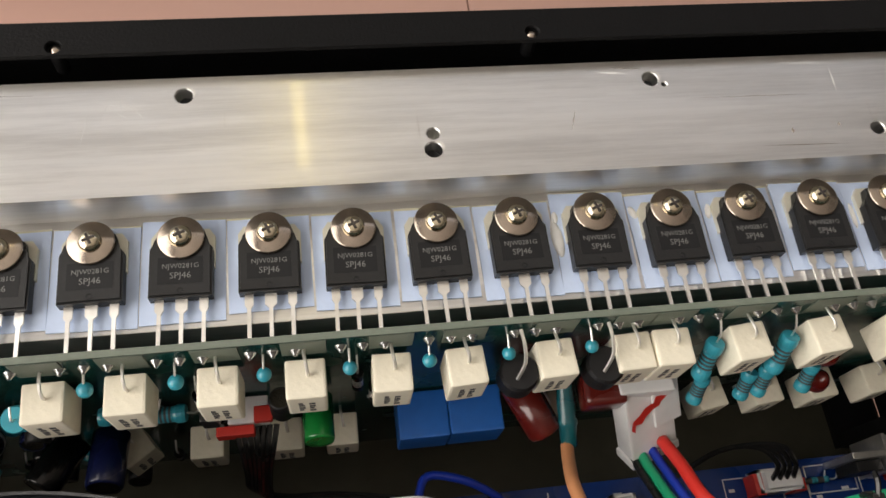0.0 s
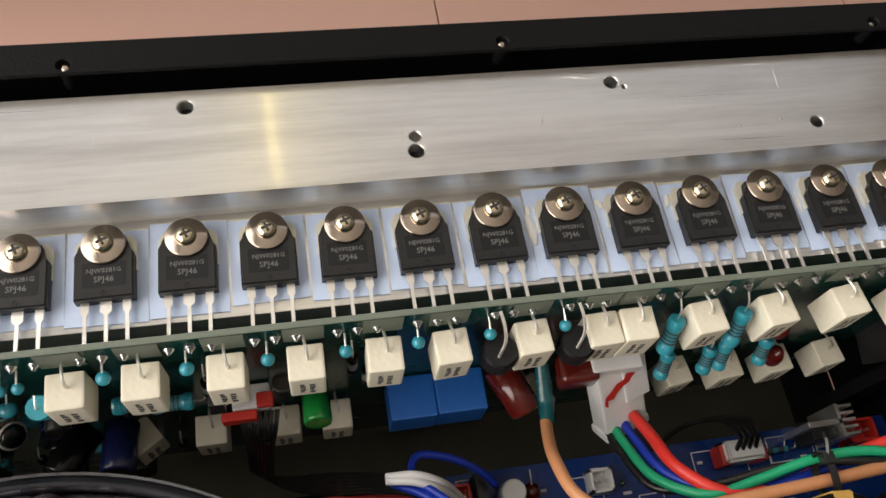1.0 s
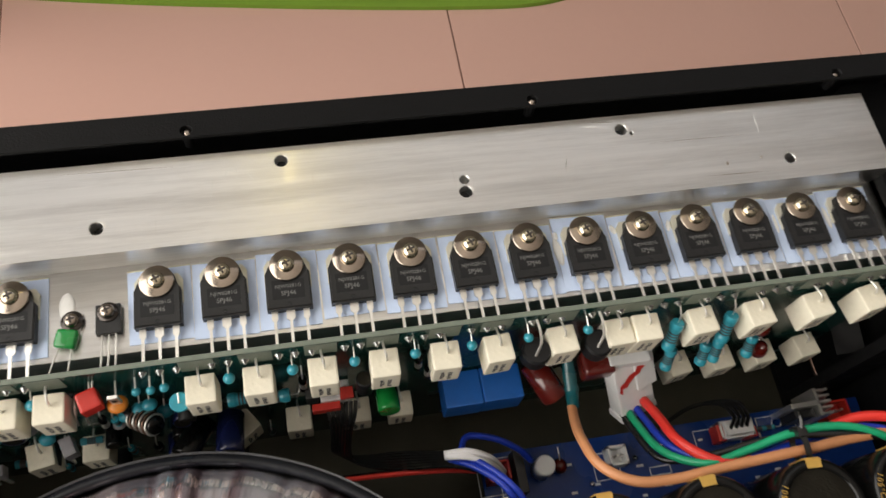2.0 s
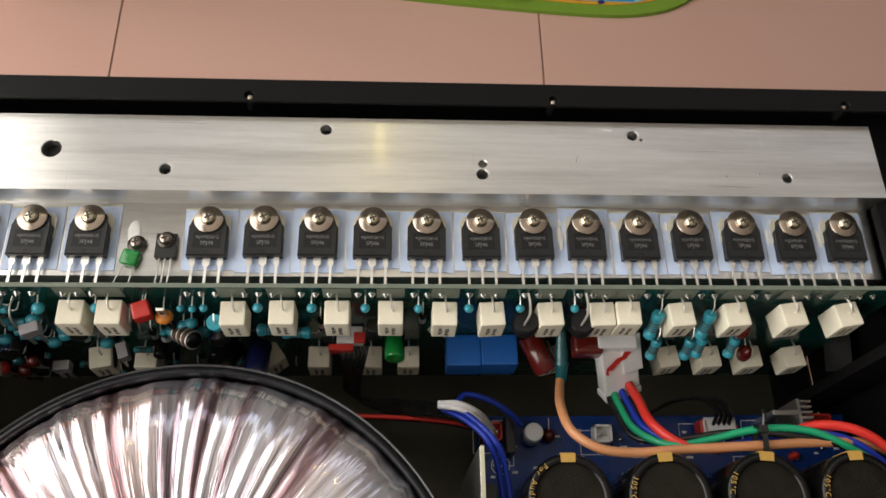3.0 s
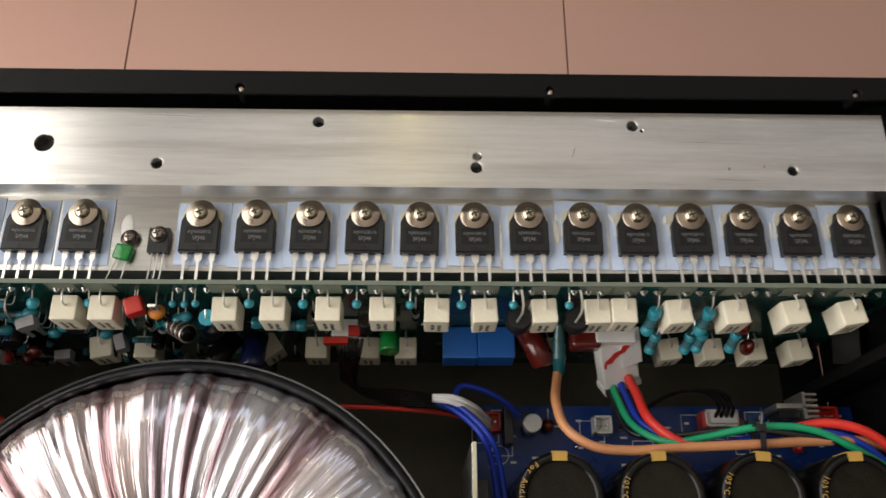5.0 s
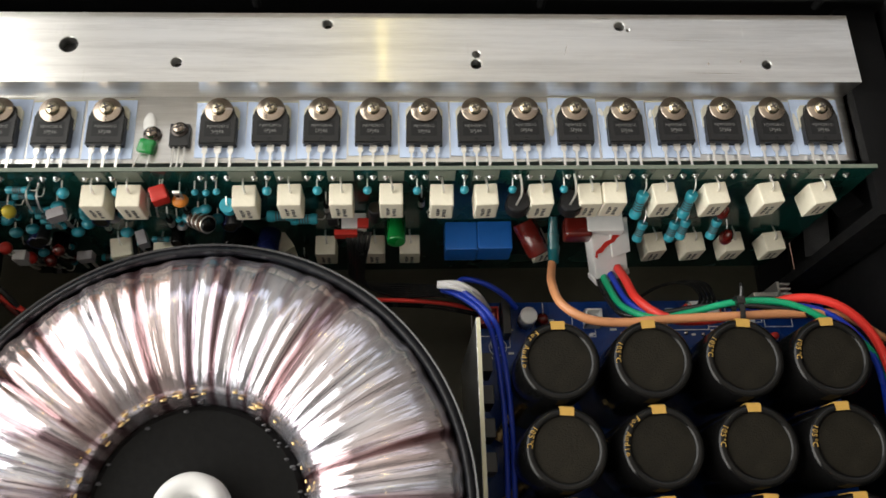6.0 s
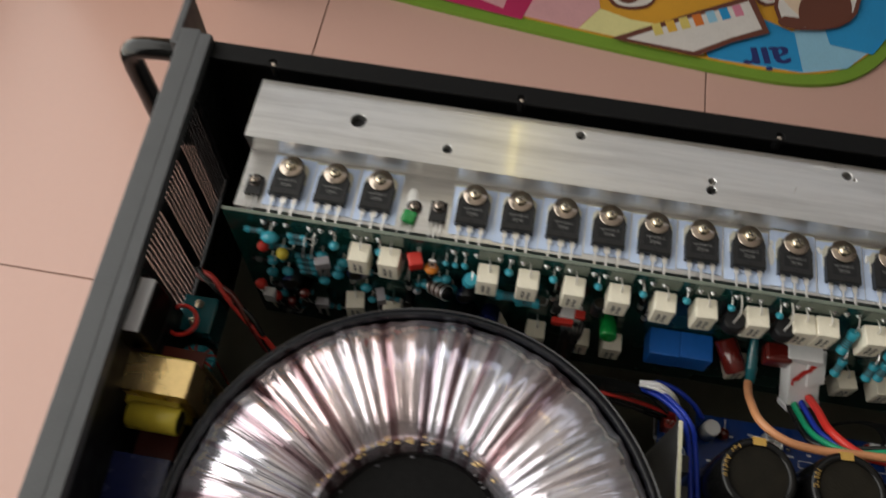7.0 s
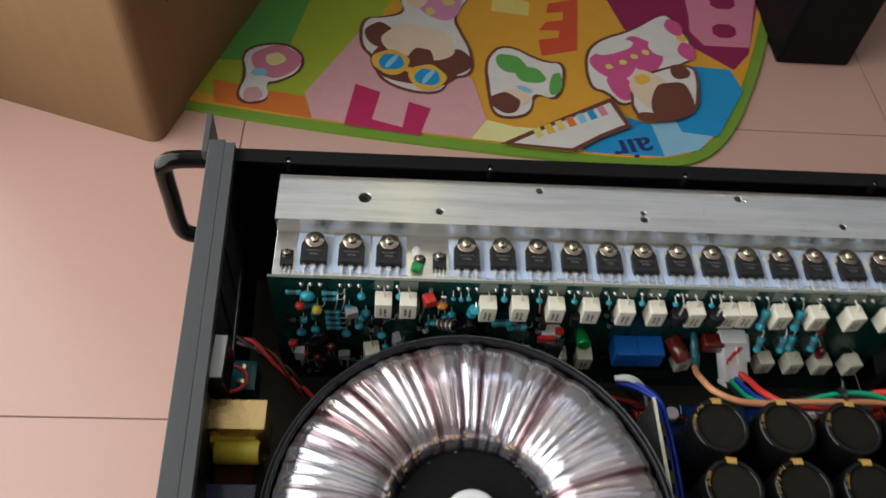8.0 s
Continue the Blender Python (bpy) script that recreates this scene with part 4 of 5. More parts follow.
for b in ((-0.044, 0.0885, 0.012, 0.012), (-0.0875, 0.0885, 0.010, 0.022), (-0.0955, 0.090, 0.013, 0.013), (0.0105, 0.0915, 0.022, 0.012), (0.026, 0.090, 0.010, 0.006), (0.0405, 0.094, 0.019, 0.010), (0.0585, 0.0925, 0.015, 0.012), (0.028, 0.080, 0.007, 0.003), (-0.02, 0.083, 0.010, 0.004)):
    silk_box(*b)
bars = bmesh.new()
for k in range(34):
    bx, by = -0.094 + (k * 0.0531) % 0.17, 0.072 + (k * 0.0117) % 0.025
    add_box(bars, bx, bx + 0.0022 + 0.0006 * (k % 3), by, by + 0.0011, 0.00165, 0.00172)
part("print_bars", bars, "silk", sb, "small illegible white print")
for x, y in ((0.009, 0.084), (0.018, 0.083), (0.034, 0.082), (-0.03, 0.09), (-0.052, 0.082), (0.07, 0.085), (-0.016, 0.094)):
    part("solder_pad", lathe([(0.0013, 0.0016), (0.0011, 0.0021), (0.0004, 0.0026), (0, 0.0026)], 10, Matrix.Translation((x, y, 0))), "solder", sb, smooth=True)


def make_cap(words, start, step):
    t = thing("filter_capacitor", 0, 0, 0, "large black filter capacitor with gold tick on top", "capacitor", "bank of filter capacitors")
    R, Hc = 0.0167, 0.078
    part("sleeve", lathe([(0, 0), (R - 0.001, 0), (R, 0.001), (R, Hc - 0.0015), (R - 0.0008, Hc - 0.0003), (R - 0.002, Hc), (R - 0.0036, Hc - 0.0002), (R - 0.0038, Hc - 0.0012)], 48), "shiny_black", t, smooth=True)
    part("vent_top", lathe([(R - 0.0037, Hc - 0.0011), (0, Hc - 0.0011)], 48), "cap_top", t, "grey-brown metal top")
    tick = prism([(-0.0028, 0.0131), (0.0028, 0.0131), (0.0030, 0.0164), (-0.0030, 0.0164)], Hc + 0.0001, Hc + 0.00018)
    add_box(tick, -0.0028, 0.0028, 0.0163, 0.01685, Hc - 0.012, Hc - 0.0004)
    part("tick", tick, "gold", t, "gold polarity tick")
    txt = bmesh.new()
    for k, ch in enumerate(words):
        if ch != " ":
            a = radians(start + step * k)
            txt = join(txt, lettering(ch, 0.0031, Matrix.Translation((0.0149 * math.cos(a), 0.0149 * math.sin(a), Hc + 0.00012)) @ Matrix.Rotation(a + math.pi / 2, 4, "Z")))
    part("lettering", txt, "gold", t, "gold lettering on the rim")
    return t


kinds = {0: make_cap("For Audio", 128, 7.5), 1: make_cap("105\u00b0C", 150, 7.0)}
used = set()
for j, y in enumerate((-0.1078, -0.1434, -0.1790, -0.2146)):
    for i, x in enumerate((0.1428, 0.1812, 0.2194, 0.2578)):
        m = pose(x + 0.0005 * ((i * 7 + j * 3) % 3 - 1), y, 0.0320, 0, 0, (0, 3, -4, 2)[(i + 2 * j) % 4])
        k = 0 if (i + j) % 2 == 0 and i < 2 else 1
        if k not in used:
            kinds[k].matrix_world = m
            used.add(k)
        else:
            copy_thing(kinds[k], m)

# small parts along the far edge of the blue board
BZ = 0.0320


def header(x, y, wx, wy, hz, label, red=False):
    t = thing("pin_header", x, y, BZ, label, "connector")
    b = box(-wx / 2, wx / 2, -wy / 2, wy / 2, 0, 0.002)
    for c in ((-wx / 2, wx / 2, wy / 2 - 0.001, wy / 2), (-wx / 2, wx / 2, -wy / 2, -wy / 2 + 0.001), (-wx / 2, -wx / 2 + 0.001, -wy / 2, wy / 2), (wx / 2 - 0.001, wx / 2, -wy / 2, wy / 2)):
        add_box(b, *c, 0.0015, hz)
    part("shroud", b, "red" if red else "white", t)
    for k in range(3):
        part("pin", box(-wx / 4 + k * wx / 4 - 0.0004, -wx / 4 + k * wx / 4 + 0.0004, -0.0004, 0.0004, 0.002, hz * 0.9), "tin", t)
    return t


header(0.1750, -0.0687, 0.0085, 0.0085, 0.008, "small white empty pin header on the blue board")
h = header(0.2318, -0.0656, 0.016, 0.008, 0.009, "white and red plugged header with black wires", False)
part("collar", box(-0.0095, -0.0058, -0.0046, 0.003, 0.0, 0.0085, bevel=0.0005), "red", h)
part("collar", box(0.0045, 0.0092, -0.0046, 0.0, 0.0, 0.0085, bevel=0.0005), "red", h)
part("plug", box(-0.0065, 0.0065, -0.003, 0.003, 0.003, 0.0115, bevel=0.0004), "white", h)
for k in range(4):
    part("wire", tube([(-0.004 + k * 0.0026, 0, 0.011), (-0.004 + k * 0.0022, 0.004, 0.017), (-0.010 + k * 0.002, 0.010, 0.0185 + k * 0.0008), (-0.022, 0.011, 0.014), (-0.038, 0.004, 0.004)], 0.0009, 6, 5), "w_black", h)
header(0.1213, -0.0676, 0.010, 0.009, 0.009, "red pin header with white wires", True)
header(0.2819, -0.0645, 0.012, 0.009, 0.009, "red and white pin header", True)
t = thing("regulator_heatsink", 0.2610, -0.0619, BZ, "small finned silver heatsink on the blue board", "heatsink")
part("plate", box(-0.007, 0.007, -0.0012, 0.0012, 0, 0.020, bevel=0.0003), "tin", t)
for k in range(5):
    part("fin", box(0.0068, 0.0125, -0.0055 + k * 0.0026, -0.0045 + k * 0.0026, 0, 0.020), "tin", t)
part("spreader", box(0.0055, 0.0069, -0.006, 0.0065, 0, 0.020), "tin", t)
part("chip", box(-0.0048, 0.0048, -0.0052, -0.0013, 0.003, 0.017, bevel=0.0004), "epoxy", t)
t = thing("bridge_rectifier", 0.1296, -0.0697, BZ, "black flat rectifier standing on the blue board", "rectifier")
part("body", box(-0.002, 0.002, -0.009, 0.009, 0.002, 0.014, bevel=0.0004), "epoxy", t)
t = can(0.1411, -0.0687, BZ + 0.006, 0.0045, 0.012, (0, 0, 1), "white", "small round white-topped capacitor")
blob(0.1491, -0.0687, BZ + 0.004, 0.0034, "maroon", "dark red disc capacitor on the blue board")
for k, x in enumerate((0.2454, 0.2501)):
    axial(x, -0.0665, BZ + 0.002, (1, 0, 0), 0.0012, "teal", "ink", 0.006, "tiny teal resistor on the blue board")
t = thing("indicator_led", 0.2689, -0.0791, BZ, "tiny red lamp on the blue board", "lamp")
part("lens", lathe([(0.002, 0), (0.002, 0.004), (0.0014, 0.0055), (0, 0.006)], 12), "red", t, smooth=True)

for x, y, d in ((0.1262, -0.1245, (0.5, 0.8, 0.3)), (0.1255, -0.158, (0.6, 0.5, 0.2)), (0.1640, -0.1265, (0.5, -0.6, 0.2)), (0.2760, -0.1255, (1, 0.2, 0.1))):
    axial(x, y, BZ + 0.010, d, 0.0032, "brass", None, 0.013, "shiny brass-coloured wound part between the capacitors", "coil", "small_coil")
# white-edged upright plate beside the transformer and its blue wires
t = thing("upright_bracket", 0.1102, -0.126, 0.0015, "thin upright silver bracket with small dark blocks", "bracket")
part("plate", box(-0.0010, 0.0010, -0.075, 0.040, 0, 0.0974, bevel=0.0003), "alu_cut", t)
part("lip", box(-0.0008, 0.0008, -0.075, 0.040, 0.0975, 0.0982), "cream", t, "pale top edge")
for k in range(4):
    part("block", box(0.0011, 0.006, 0.018 - k * 0.014, 0.026 - k * 0.014, 0.072, 0.092, bevel=0.0005), "epoxy", t)
for k, (m, off) in enumerate((("w_blue", 0), ("w_blue", 0.003), ("w_white", 0.0), ("w_white", 0.0028))):
    if m == "w_blue":
        pts = [(0.096, -0.066, 0.078 + off), (0.105, -0.072 + off, 0.084), (0.114 + off, -0.082, 0.088), (0.1190 + off, -0.095, 0.082), (0.1225 + off, -0.13, 0.075), (0.123 + off, -0.19, 0.06)]
    else:
        pts = [(0.094, -0.0645 - off * 0.4, 0.082), (0.103, -0.0655 - off * 0.8, 0.085), (0.112, -0.0685 - off, 0.079), (0.1195, -0.0710 - off, 0.060)]
    w = thing("wire", *pts[0], label=m[2:] + " wire bending round the bracket", category="wire")
    part("insulation", tube([Vector(p) - Vector(pts[0]) for p in pts], 0.0013, 8, 5), m, w, smooth=True)
w = thing("wire", 0.104, -0.061, 0.07, "dark blue wire loop behind the bracket", "wire")
part("insulation", tube([(-0.001, -0.001, -0.008), (0.003, 0.006, -0.010), (0.014, 0.004, -0.011), (0.024, -0.001, -0.015), (0.03, -0.006, -0.02)], 0.0014, 8, 5), "w_blue", w, smooth=True)
for k, m in enumerate(("w_red", "w_black", "w_black")):
    w = thing("wire", 0.05, -0.064 + 0.0025 * k, 0.058 - 0.012 * k, m[2:] + " wire running along the base", "wire")
    part("insulation", tube([(0, 0, 0.0), (0.02, -0.001, 0.002), (0.045, -0.003, 0.003), (0.0665, -0.006, -0.001)], 0.0011, 8, 4), m, w, smooth=True)
# mains wires at the front, twisted
for k, m in enumerate(("red", "w_black", "maroon")):
    w = thing("wire", -0.137, -0.044, 0.082, ("red", "black", "dark red")[k] + " insulated wire from the front panel", "wire")
    pts = []
    for j in range(9):
        f = j / 8
        x, y, z = 0.058 * f, 0.004 * math.sin(3.14 * f) - 0.044 * f, 0.006 * math.sin(3.14 * f) - 0.035 * f * f
        pts.append((x + 0.0016 * math.cos(2.1 * k + 9 * f), y + 0.0016 * math.sin(2.1 * k + 9 * f), z + 0.0018 * math.sin(2.1 * k + 9 * f)))
    part("insulation", tube(pts, 0.0015, 8, 5), m, w, smooth=True)
w = thing("wire", -0.141, -0.072, 0.085, "red wire bent into a loop behind the switch", "wire")
part("insulation", tube([(-0.004, -0.002, -0.02), (-0.002, 0.003, -0.002), (0.004, 0.0065, 0.001), (0.0105, 0.004, 0.001), (0.0125, -0.002, 0), (0.009, -0.0075, 0), (0.003, -0.0085, -0.001), (-0.001, -0.005, -0.006), (-0.001, -0.003, -0.025)], 0.0011, 8, 5), "w_red", w, smooth=True)
t = thing("terminal_block", -0.134, -0.064, 0.0516, "dark teal terminal block behind the switch", "connector")
part("body", box(-0.009, 0.009, -0.010, 0.010, 0, 0.022, bevel=0.0008), "sleeve", t)
for k in (-1, 1):
    part("screw", lathe([(0, 0.022), (0.0026, 0.022), (0.0024, 0.0232), (0, 0.0234)], 14, Matrix.Translation((0, k * 0.005, 0))), "steel", t)

# ---- toroidal transformer ----
TC = (-0.0012, -0.1645)
tor = thing("toroidal_transformer", TC[0], TC[1], 0.0015, "large toroidal transformer with film-wrapped copper winding", "transformer")
NT = 720
prof = [(0.1033, 0.0605), (0.1041, 0.0955), (0.1037, 0.108), (0.1006, 0.1147), (0.0938, 0.12), (0.0823, 0.1233), (0.0716, 0.1247), (0.0619, 0.124), (0.0542, 0.122), (0.0484, 0.119), (0.0441, 0.114), (0.0418, 0.107), (0.0411, 0.0955)]
rt = random.Random(9)
waves = [(rt.choice((27, 34, 41, 53, 61, 74, 88)), rt.uniform(0, 6.28), rt.uniform(-2.2, 2.2), rt.uniform(0.4, 1.0)) for _ in range(9)]
bm = bmesh.new()
rows = []
for j, (r, z) in enumerate(prof):
    ring = []
    for i in range(NT):
        a = 2 * math.pi * i / NT
        s = sum(w * abs(math.sin(f * 0.5 * a + p + q * (r - 0.07) * 12)) for f, p, q, w in waves) / 4.0 - 0.6
        s += 0.9 * noise.noise(Vector((a * 9, r * 25, 3.1)))
        amp = 0.0019 * min(1, j / 2) * (1 if j < 10 else 0.6)
        ring.append(bm.verts.new(((r + s * amp * 0.2) * math.cos(a), (r + s * amp * 0.2) * math.sin(a), z - 0.0015 + s * amp)))
    rows.append(ring)
for a, b in zip(rows, rows[1:]):
    for i in range(NT):
        k = (i + 1) % NT
        bm.faces.new((a[i], a[k], b[k], b[i]))
part("winding", bm, "winding", tor, "pink-brown copper winding under crumpled clear film with painted pale glints", True)
part("rim_band", lathe([(0.1009, 0), (0.106, 0.001), (0.107, 0.01), (0.1071, 0.1127), (0.1063, 0.1137), (0.1051, 0.1149), (0.1041, 0.1153), (0.1033, 0.1145), (0.1029, 0.112)], 120), "tape", tor, "black tape band round the rim", True)
part("film_edge", lathe([(0.1067, 0.1133), (0.1074, 0.1137), (0.1073, 0.1143), (0.1066, 0.114)], 120), "film", tor, "pale clear film edge")
part("potted_core", lathe([(0.0436, 0.1005), (0.0412, 0.105), (0.0392, 0.107), (0.0196, 0.108), (0, 0.108)], 72), "core", tor, "rough black potted middle")
crumb = bmesh.new()
for k in range(70):
    a, r = rt.uniform(0, 6.283), rt.uniform(0.0385, 0.0445)
    bmesh.ops.create_icosphere(crumb, subdivisions=1, radius=rt.uniform(0.0004, 0.0010), matrix=Matrix.Translation((r * math.cos(a), r * math.sin(a), 0.1070 + (r - 0.0385) * 0.5)) @ Matrix.Diagonal((1.6, 1, 0.7, 1)))
part("resin_crumb", crumb, "film", tor, "scattered shiny crumbs of resin")["kind"] = "stuff"
# brass specks stand in for yellow glints along the winding's inner edge
fleck = bmesh.new()
for k in range(80):
    a, r = rt.uniform(0, 6.283), rt.uniform(0.0425, 0.0465)
    bmesh.ops.create_icosphere(fleck, subdivisions=1, radius=rt.uniform(0.0003, 0.0008), matrix=Matrix.Translation((r * math.cos(a), r * math.sin(a), 0.1120 + (r - 0.0425) * 1.3)) @ Matrix.Rotation(a, 4, "Z") @ Matrix.Diagonal((0.9, 2.0, 0.7, 1)))
part("varnish_fleck", fleck, "brass", tor, "golden flecks for the yellow glints round the middle")["kind"] = "stuff"
part("bolt_cap", lathe([(0.0142, 0.1075), (0.0147, 0.1105), (0.0145, 0.1175), (0.0132, 0.12), (0.0113, 0.1208), (0.0073, 0.12), (0.0061, 0.1175), (0.0059, 0.1085), (0, 0.1085)], 40), "white", tor, "round white plastic centre cap", True)
part("foot_plate", lathe([(0, 0), (0.1, 0), (0.1, 0.003), (0, 0.003)], 48), "black", tor)

# ---- front control parts ----
t = thing("power_switch", -0.1372, -0.0885, 0.1385, "grey rectangular switch body behind the front panel", "switch")
part("body", box(-0.0015, 0.0065, -0.0125, 0.0125, -0.022, 0.0015, bevel=0.0008), "shiny_black", t)
part("face", box(-0.0008, 0.0058, -0.0125, 0.0125, 0.0016, 0.0030, bevel=0.0004), "pale", t, "pale grey top")
part("frame", box(-0.0040, -0.0017, -0.0175, 0.0175, -0.026, 0.0036, bevel=0.0004), "shiny_black", t)
t = thing("small_board", -0.126, -0.20, 0.085, "reddish brown circuit board behind the front panel", "circuit board")
part("laminate", box(-0.018, 0.008, -0.12, 0.112, 0, 0.0016), "pcb_red", t)
for b in (-0.11, 0.11):
    part("standoff", lathe([(0, -0.0835), (0.003, -0.0835), (0.003, 0), (0, 0)], 8, Matrix.Translation((0, b, 0))), "brass", t)
t = thing("small_transformer", -0.1255, -0.1125, 0.0866, "small transformer with brass-coloured foil top", "transformer")
part("core", box(-0.0165, 0.0165, -0.0085, 0.0085, 0.002, 0.036, bevel=0.0006), "brass", t)
part("bobbin", box(-0.0140, 0.0115, -0.0120, 0.0120, 0, 0.026, bevel=0.001), "yellow", t)
can(-0.1230, -0.1290, 0.0866 + 0.0245, 0.0062, 0.023, (1, 0, 0), "yellow", "yellow wrapped film capacitor", "film_capacitor")
t = thing("relay", -0.126, -0.158, 0.0866, "dark blue relay box on the brown board", "relay")
part("case", box(-0.0125, 0.0145, -0.016, 0.013, 0, 0.022, bevel=0.0008), "navy", t)
t = thing("ring_choke", -0.131, -0.084, 0.06, "round choke wound with red wire", "coil")
for k in range(14):
    a = 2 * math.pi * k / 14
    q = Matrix.Translation((0.007 * math.cos(a), 0.005 * math.sin(a), 0)) @ Matrix.Rotation(a, 4, "Z") @ Matrix.Rotation(math.pi / 2, 4, "X")
    part("turn", lathe([(0.0026, -0.0006), (0.0033, 0), (0.0026, 0.0006), (0.0024, 0)], 10, q), "red" if k % 3 else "teal", t)
part("core", lathe([(0.0045, -0.002), (0.0095, -0.002), (0.0095, 0.002), (0.0045, 0.002), (0.0045, -0.002)], 24, Matrix.Diagonal((1, 0.75, 1, 1))), "teal", t)
part("lead", tube([(0.004, 0.003, 0), (0.004, 0.006, -0.01), (0.002, 0.006, -0.0585)], 0.0006, 6, 3), "w_red", t)

# ---- fan at the rear ----
fan = thing("cooling_fan", 0.289, 0.0, 0.0015, "black square cooling fan at the rear", "fan")
fr = box(-0.0095, 0.0095, -0.052, -0.047, 0, 0.128)
add_box(fr, -0.0095, 0.0095, 0.047, 0.052, 0, 0.128)
add_box(fr, -0.0095, 0.0095, -0.047, 0.047, 0, 0.005)
add_box(fr, -0.0095, 0.0095, -0.047, 0.047, 0.123, 0.128)
part("frame", fr, "chassis", fan)
part("hub", lathe([(0, -0.008), (0.02, -0.008), (0.02, 0.006), (0, 0.007)], 24, Matrix.Translation((0, 0, 0.064)) @ Matrix.Rotation(-math.pi / 2, 4, "Y")), "chassis", fan)
for k in range(7):
    q = Matrix.Translation((0, 0, 0.064)) @ Matrix.Rotation(2 * math.pi * k / 7, 4, "X") @ Matrix.Rotation(0.6, 4, "Z")
    bl = box(-0.006, 0.006, -0.0006, 0.0006, 0.018, 0.044)
    bl.transform(q)
    part("blade", bl, "chassis", fan)

# ---- floor things ----
MZ = FLOOR


def mat_colour(name, col):
    M[name] = mk(name, tuple(0.78 * c for c in col), 0.9, 0, 0.12, 350, 0.5, rvar=0.05)


for nm, col in (("m_green", (0.20, 0.36, 0.03)), ("m_lime", (0.42, 0.52, 0.03)), ("m_pink", (0.75, 0.40, 0.42)), ("m_yellow", (0.82, 0.66, 0.18)), ("m_amber", (0.80, 0.40, 0.03)), ("m_orange", (0.75, 0.20, 0.03)), ("m_magenta", (0.55, 0.02, 0.12)), ("m_plum", (0.30, 0.01, 0.09)), ("m_blue", (0.02, 0.32, 0.68)), ("m_sky", (0.32, 0.62, 0.82)), ("m_rose", (0.72, 0.25, 0.36)), ("m_white", (0.82, 0.78, 0.74)), ("m_brown", (0.16, 0.05, 0.03)), ("m_navy", (0.02, 0.03, 0.16)), ("m_leaf", (0.13, 0.42, 0.08)), ("m_cream", (0.86, 0.80, 0.36)), ("m_red", (0.72, 0.09, 0.03)), ("m_skin", (0.88, 0.68, 0.50)), ("m_pinkish", (0.72, 0.30, 0.50)), ("m_gold", (0.86, 0.50, 0.06)), ("m_magpink", (0.70, 0.10, 0.30))):
    mat_colour(nm, col)
rug = thing("play_mat", 0.15, 1.108, MZ, "colourful plush play mat with green border", "mat")
RO = Matrix.Translation((-0.15, -1.1, 0))
edge = [(-0.48, 0.700), (-0.20, 0.648), (0.10, 0.612), (0.30, 0.594), (0.40, 0.591), (0.475, 0.613), (0.535, 0.681), (0.585, 0.775), (0.628, 0.865), (0.70, 1.05), (0.74, 1.2), (0.72, 1.32), (0.62, 1.39), (-0.2, 1.41), (-0.6, 1.41), (-0.68, 1.3), (-0.62, 0.84), (-0.56, 0.73)]
cx, cy = 0.05, 1.08


def soft(outline, times=2):
    """Rounds the corners of a closed outline."""
    for _ in range(times):
        outline = [(p[0] * (1 - f) + q[0] * f, p[1] * (1 - f) + q[1] * f) for p, q in zip(outline, outline[1:] + outline[:1]) for f in (0.25, 0.75)]
    return outline


def shrunk(outline, d):
    mx, my = sum(p[0] for p in outline) / len(outline), sum(p[1] for p in outline) / len(outline)
    return [(x + (mx - x) * d / math.hypot(mx - x, my - y), y + (my - y) * d / math.hypot(mx - x, my - y)) for x, y in outline]


edge = soft(edge, 3)
inner = [(x + (cx - x) * 0.020 / math.hypot(cx - x, cy - y), y + (cy - y) * 0.020 / math.hypot(cx - x, cy - y)) for x, y in edge]
part("border", prism(edge, 0.0003, 0.007, RO), "m_green", rug, "green sewn border")
part("plush_layer", prism(inner, 0.0071, 0.0085, RO), "m_amber", rug)


def flat(material, outline, z, name="patch", label="", thick=0.0002):
    area = sum(p[0] * q[1] - q[0] * p[1] for p, q in zip(outline, outline[1:] + outline[:1]))
    part(name, prism(outline if area > 0 else outline[::-1], z, z + thick, RO), material, rug, label)


